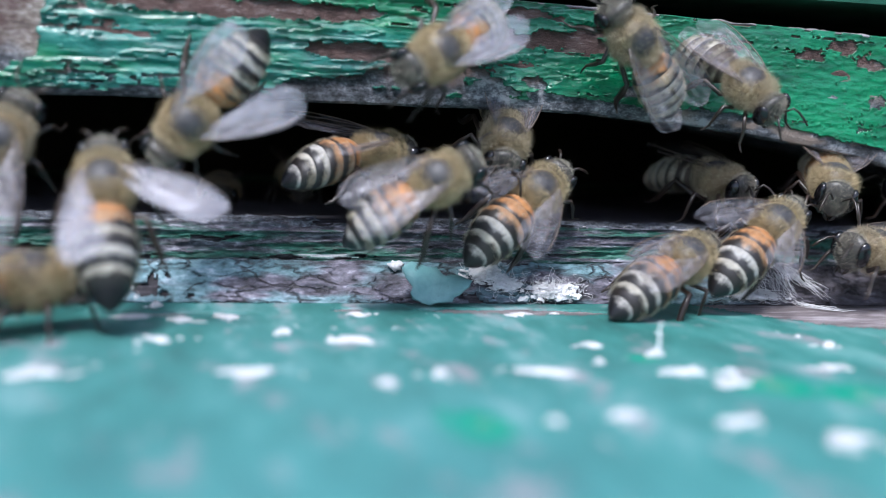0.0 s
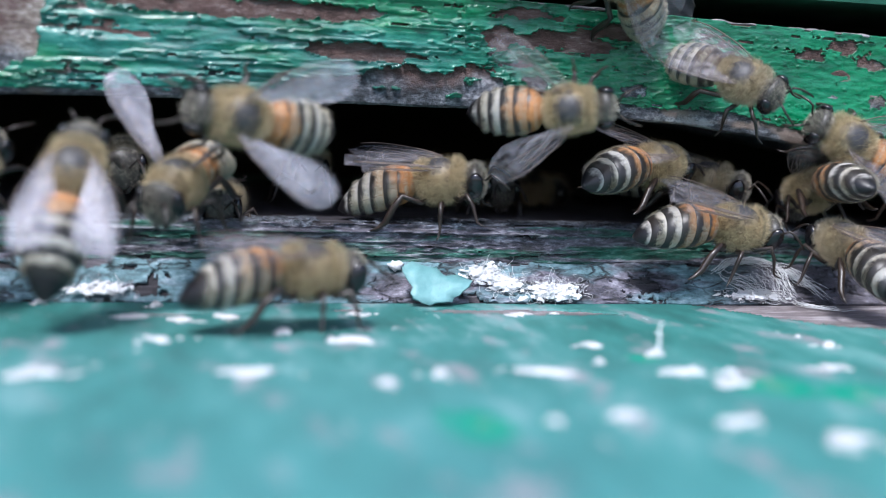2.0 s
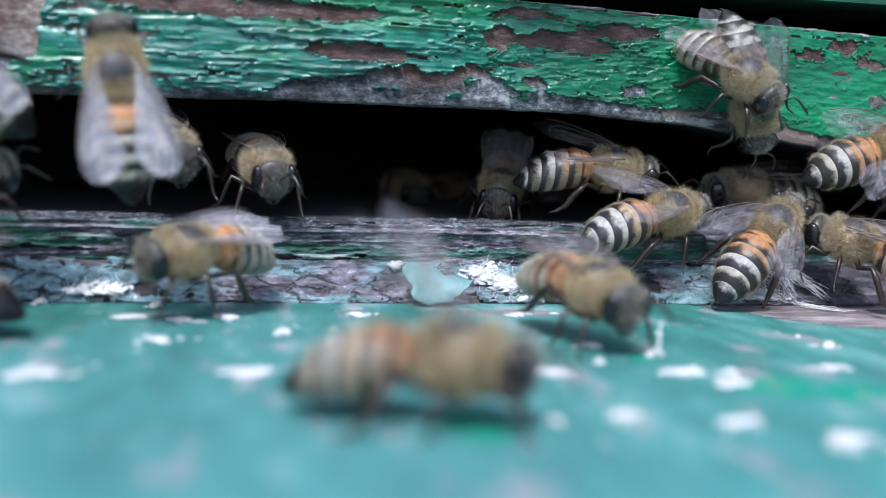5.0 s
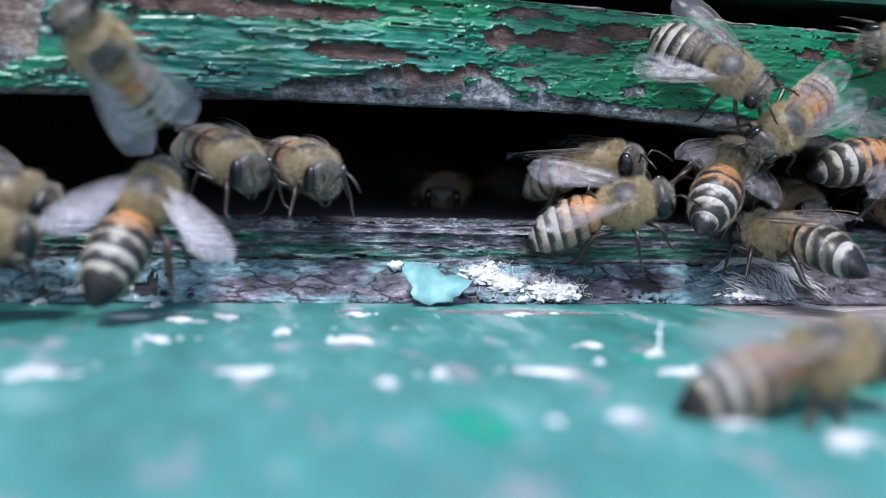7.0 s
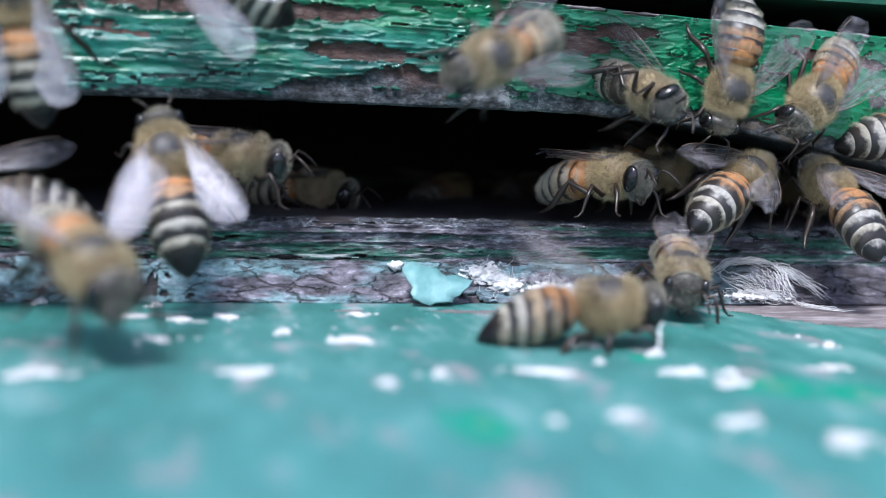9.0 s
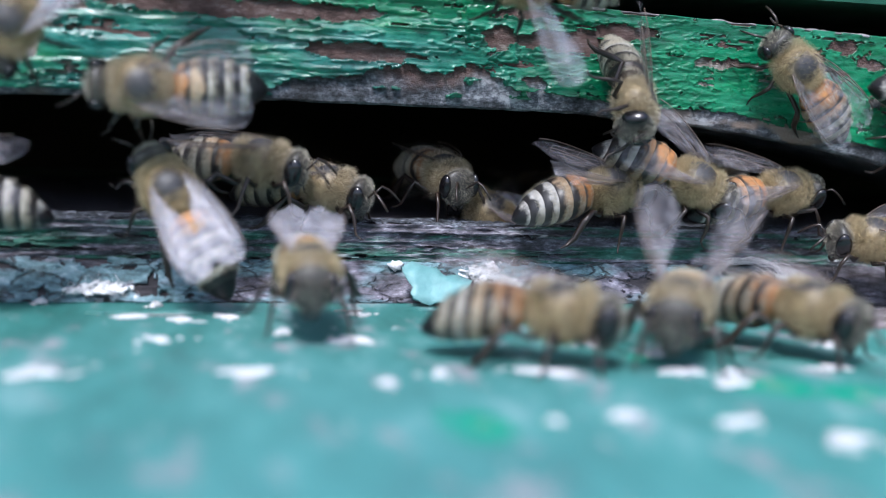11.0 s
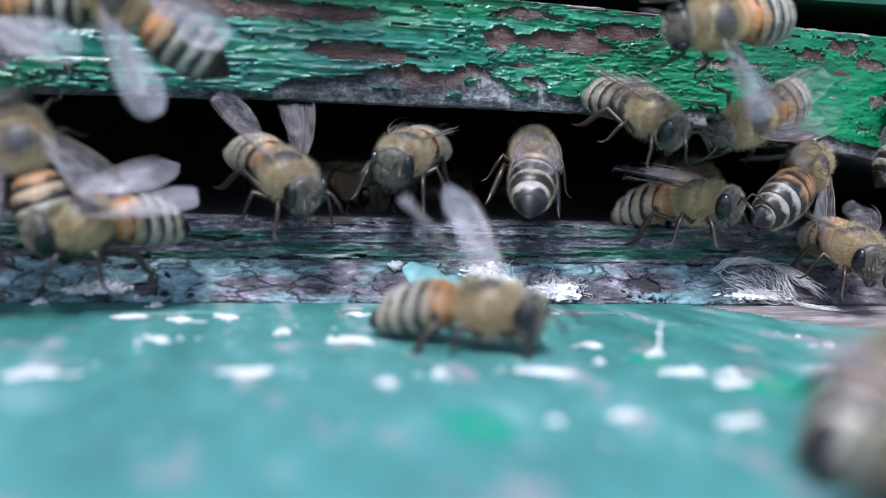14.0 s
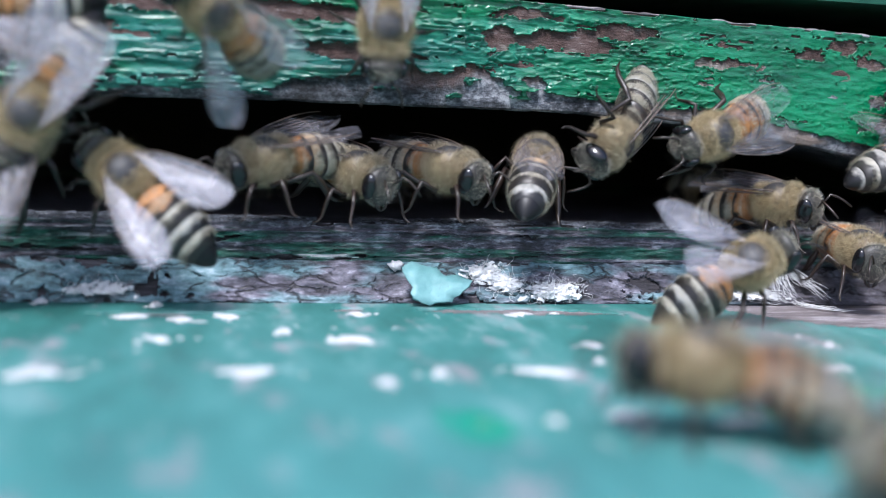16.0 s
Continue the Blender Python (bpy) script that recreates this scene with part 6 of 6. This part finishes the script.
    live(bees[21], [(0, 9, 5), (9, 10, 6), (11.4, 36, 44), (12.5, 32, 32), (16, 11, 6)], rng, [(0, mm(60.4, -7.5, 5.9, -14, -6, -159)), (0.5, mm(57.5, -8.0, 5.0, -11, -10, 136)), (1, mm(54.8, -6.4, 6.3, -7, -9, 104)), (1.5, mm(55.8, -6.9, 6.6, -3, -13, 96)), (2, mm(57.2, -7.7, 6.4, -0, -10, 91)), (2.5, mm(58.5, -7.0, 6.5, -12, -22, 118)), (3, mm(58.2, -7.5, 7.5, -1, -10, 93)), (3.5, mm(59.9, -6.0, 8.0, -21, -21, 137)), (4, mm(61.6, -7.0, 6.0, -12, -16, 127)), (6.3, mm(54.3, -6.0, 7.6, -15, -13, 139)), (6.5, mm(54.6, -6.6, 7.2, -4, 0, 102)), (7, mm(50.8, -6.1, 7.1, -8, -2, 115)), (7.5, mm(50.6, -7.4, 6.6, -6, 3, 113)), (8, mm(45.2, -9.3, 6.2, -5, 2, 111)), (8.25, mm(41.4, -10.4, 5.3, -7, 1, 157)), (8.5, mm(37.5, -11.5, 4.4, -9, 1, -157)), (9, mm(39.8, -10.7, 4.0, -3, 15, -108)), (9.2, mm(41.7, -10.0, 6.1, -7, 7, -136)), (11.3, mm(31.1, -30.0, 3.8, -2, 5, -110)), (11.5, mm(32.1, -31.0, 3.7, -1, 5, -104)), (12, mm(27.9, -45.1, 4.3, -1, 6, -105)), (12.5, mm(24.5, -61.5, 3.8, -1, 2, -114)), (13, mm(26.2, -66.2, 3.8, -0, 2, -99)), (16, mm(26.2, -66.2, 3.8, -0, 2, -99))])
    live(bees[22], [(0, 29, 6), (16, 29, 6)], rng, [(0, mm(62.9, -20.0, 4.7, -4, -3, 141)), (9.2, mm(63.1, -20.0, 3.8, -4, -3, 141)), (9.9, mm(55.5, -22.7, 3.4, -5, 2, -161)), (10.6, mm(48.0, -25.3, 3.6, -1, 5, -103)), (11.3, mm(40.5, -28.0, 3.9, 4, 4, -45)), (11.5, mm(43.3, -28.6, 4.0, -0, 0, -84)), (12, mm(43.7, -50.4, 3.8, 1, 2, -63)), (13, mm(41.2, -54.8, 3.8, 1, 1, -44)), (16, mm(41.2, -54.8, 3.8, 1, 1, -44))])
    live(bees[23], [(0, 29, 6), (16, 29, 6)], rng, [(0, mm(71.0, 0.0, 11.1, -14, -14, 135)), (7, mm(67.8, -1.0, 9.4, -13, -15, 131)), (7.5, mm(61.5, -1.0, 9.2, -12, -16, 129)), (8, mm(54.7, -3.9, 10.8, -3, -32, 95)), (8.5, mm(56.5, -2.5, 12.4, -5, -13, 100)), (9, mm(57.3, -4.1, 11.7, -3, -26, 95)), (9.2, mm(57.8, -3.0, 12.3, -23, -40, 123)), (10.25, mm(59.4, -5.0, 9.3, -26, -16, 161)), (11.3, mm(60.9, -7.0, 6.2, -14, 4, -165)), (11.5, mm(60.7, -7.0, 6.0, -8, 6, -144)), (12, mm(61.0, -7.0, 6.0, -8, 6, -144)), (13, mm(61.6, -8.0, 4.5, -8, 6, -145)), (13.5, mm(58.6, -8.0, 5.8, -6, 8, -126)), (14, mm(58.2, -8.0, 6.1, -1, 10, -93)), (14.5, mm(57.9, -8.0, 6.1, -1, 10, -93)), (15, mm(58.8, -8.0, 6.1, -6, 8, -124)), (15.5, mm(58.4, -8.5, 5.7, -1, 8, -97)), (16, mm(59.1, -7.4, 5.8, -2, 7, -100))])
    live(bees[24], [(0, 14, 5), (16, 14, 5)], rng, [(0, mm(49.2, 3.0, 11.5, 4, 9, -66)), (0.5, mm(47.5, 2.0, 11.5, 1, 10, -86)), (1, mm(47.6, 2.0, 10.3, 6, 8, -55)), (1.5, mm(49.8, 3.0, 12.0, 7, 7, -46)), (2, mm(48.0, 3.0, 11.4, 8, 6, -35)), (2.5, mm(50.2, 5.0, 11.4, 6, 8, -56)), (3, mm(45.6, 3.0, 11.4, -3, 10, -105)), (3.5, mm(52.7, 5.0, 12.0, 0, 10, -87)), (4, mm(54.1, 5.0, 10.9, -3, 10, -108)), (4.83, mm(52.9, 4.3, 10.7, -10, 2, -168)), (5.67, mm(51.7, 3.7, 10.5, -7, -7, 133)), (6.5, mm(50.3, 3.4, 11.2, 4, 11, 69)), (6.67, mm(53.1, 3.0, 10.0, 9, -3, 18)), (6.83, mm(55.6, 3.0, 9.7, 8, 6, -35)), (7, mm(58.2, 3.0, 9.4, -0, 10, -90)), (9, mm(64.0, 12.0, 10.1, -0, 10, -91)), (12, mm(47.1, 5.0, 11.9, 1, 10, -85)), (16, mm(53.4, 14.0, 9.7, -1, 10, -96))])
    live(bees[25], [(0, 9, -5), (6.5, 10, -3), (12.9, 12, 0), (13.1, 26, 6, 12), (14, 34, 22, 20), (15, 34, 22, 20), (15.5, 12, 0), (16, 14, 4)], rng, [(0, mm(-10.8, 20.0, 9.5, 0, 5, -85)), (2, mm(-8.4, 5.0, 11.8, 0, 5, -85)), (2.5, mm(-7.7, 5.9, 13.1, 1, 9, -85)), (3, mm(-6.2, 9.6, 12.6, 0, 12, -86)), (3.5, mm(-5.9, 8.6, 12.7, 1, 13, -86)), (4, mm(-6.4, 4.6, 13.3, 1, 16, -85)), (6.3, mm(-0.3, -3.0, 13.3, 13, 7, -29)), (6.5, mm(-0.1, -3.0, 13.3, 14, 6, -24)), (7, mm(1.2, -4.5, 12.6, 7, 13, -62)), (7.5, mm(2.0, -3.7, 13.4, 8, 12, -59)), (8, mm(2.3, -3.6, 13.4, 9, 2, -54)), (8.5, mm(1.7, -3.3, 14.9, 4, -2, -72)), (9, mm(1.8, -3.0, 12.7, 12, 2, -9)), (9.2, mm(2.5, -3.0, 12.4, 12, 2, -9)), (11.3, mm(3.5, -3.0, 12.2, 11, 4, -17)), (11.5, mm(3.0, -3.0, 12.0, 11, 3, -17)), (12, mm(2.5, -3.0, 13.9, 26, -15, 27)), (12.5, mm(3.6, -3.6, 13.4, 13, -1, -42)), (13, mm(4.0, -3.6, 13.8, 12, -4, -47)), (13.5, mm(4.3, -3.8, 12.2, 13, 6, -41)), (14, mm(5.7, -4.9, 11.3, 10, 21, -62)), (14.5, mm(7.5, -5.3, 10.4, 13, 21, -56)), (15, mm(6.1, -5.1, 11.1, 11, 19, -62)), (15.5, mm(4.8, -4.0, 11.8, 0, 14, -88)), (16, mm(3.9, -4.0, 12.5, -18, 9, -154))])
    live(bees[26], [(0, 9, -5), (16, 10, -3)], rng, [(0, mm(0.2, 25.0, 7.6, -0, 5, -90)), (2.5, mm(0.2, 3.0, 9.1, -0, 5, -90)), (3, mm(0.4, 8.0, 10.3, 0, 12, -90)), (3.5, mm(0.4, 8.0, 10.3, -0, 12, -90)), (4, mm(1.2, 5.8, 11.2, 0, 14, -90)), (6.3, mm(6.5, -2.0, 12.0, 5, 11, -64)), (6.5, mm(6.5, -2.0, 12.0, 5, 11, -64)), (7, mm(7.8, -3.7, 12.0, 4, 10, -71)), (7.5, mm(7.3, -3.6, 12.6, 2, 13, -77)), (8, mm(9.0, -3.7, 11.7, 5, 10, -65)), (8.5, mm(9.5, -2.9, 11.5, 4, 11, -70)), (9, mm(10.5, 16.0, 8.8, 9, 4, -29)), (11.3, mm(9.3, -1.0, 10.6, 11, 6, -27)), (11.5, mm(8.4, -1.2, 11.7, 7, 8, -50)), (12, mm(10.2, 0.0, 11.0, 8, 9, -46)), (13, mm(11.4, 6.0, 9.2, 4, 9, -66)), (14, mm(14.6, 14.0, 9.3, 4, 9, -67)), (15, mm(13.6, 6.0, 10.0, 5, 8, -57)), (15.5, mm(11.3, 1.4, 11.1, 4, 9, -66)), (16, mm(12.2, -2.0, 11.5, 7, 10, -57))])
    live(bees[27], [(0, 9, -5), (16, 11, -2)], rng, [(0, mm(27.8, 30.0, 8.0, -1, 5, -103)), (8.5, mm(34.2, 59.0, 5.9, -1, 5, -103)), (9, mm(34.2, 59.0, 5.9, -1, 5, -103)), (11.3, mm(20.4, -1.0, 12.4, 3, 12, -74)), (11.5, mm(20.2, -2.5, 12.9, 1, 11, -83)), (12, mm(21.5, -1.0, 12.2, 11, 4, -17)), (12.5, mm(21.4, 1.0, 11.6, 4, 11, -72)), (13, mm(17.2, -3.2, 14.1, -6, 4, -120)), (13.5, mm(19.1, -2.0, 13.2, -2, 10, -104)), (14, mm(16.1, -3.6, 13.3, -6, 12, -119)), (14.5, mm(17.6, -3.7, 13.8, 5, 8, -70)), (15, mm(20.9, 2.1, 14.2, 6, 8, -64)), (15.5, mm(18.4, -3.0, 12.8, 5, 11, -66)), (16, mm(20.2, -3.0, 12.2, 7, 9, -52))])
    live(bees[28], [(0, 8, 2), (16, 8, 2)], rng, [(0, mm(43.9, 40.0, 7.8, 2, -5, 72)), (12.55, mm(40.5, 25.0, 9.4, 3, -10, 73)), (13, mm(30.5, -4.9, 12.0, 16, -41, 72)), (13.5, mm(29.6, -1.2, 13.7, 10, -25, 74)), (14, mm(28.7, -1.1, 13.8, 9, -22, 74)), (14.5, mm(28.0, -1.1, 13.3, -0, -24, 91)), (15, mm(29.1, -2.5, 13.7, 15, -27, 73)), (15.5, mm(29.1, -2.3, 12.9, 23, -20, 61)), (16, mm(28.7, -2.0, 13.2, 15, -19, 71))])
    live(bees[29], [(0, 9, -5), (16, 9, -5)], rng, [(0, mm(19.2, 20.0, 9.1, -1, 5, -99)), (3, mm(23.5, 26.6, 8.8, 1, 6, -76)), (3.5, mm(25.9, 36.4, 8.4, 1, 5, -71)), (4, mm(24.3, 42.8, 7.7, 2, 6, -72)), (6.5, mm(22.7, 12.0, 8.8, -1, 5, -104)), (8.5, mm(35.5, 63.9, 6.3, -1, 4, -102)), (9, mm(35.3, 64.0, 6.3, -1, 4, -102)), (12, mm(20.9, 30.0, 7.9, -1, 5, -99)), (16, mm(20.9, 30.0, 7.9, -1, 5, -99))])
    live(bees[30], [(0, 14, 5), (16, 14, 5)], rng, [(0, mm(9.0, 25.0, 9.5, 0, 5, -90)), (2, mm(9.0, 14.0, 11.5, 0, 5, -90)), (2.5, mm(8.9, 6.0, 12.0, 0, 5, -86)), (3, mm(7.6, 39.4, 9.7, 0, 5, -94)), (3.5, mm(6.3, 49.8, 8.1, 0, 5, -93)), (4, mm(6.3, 49.8, 8.1, 0, 5, -93)), (16, mm(5.0, 30.0, 9.0, 0, 5, -95))])


motions()
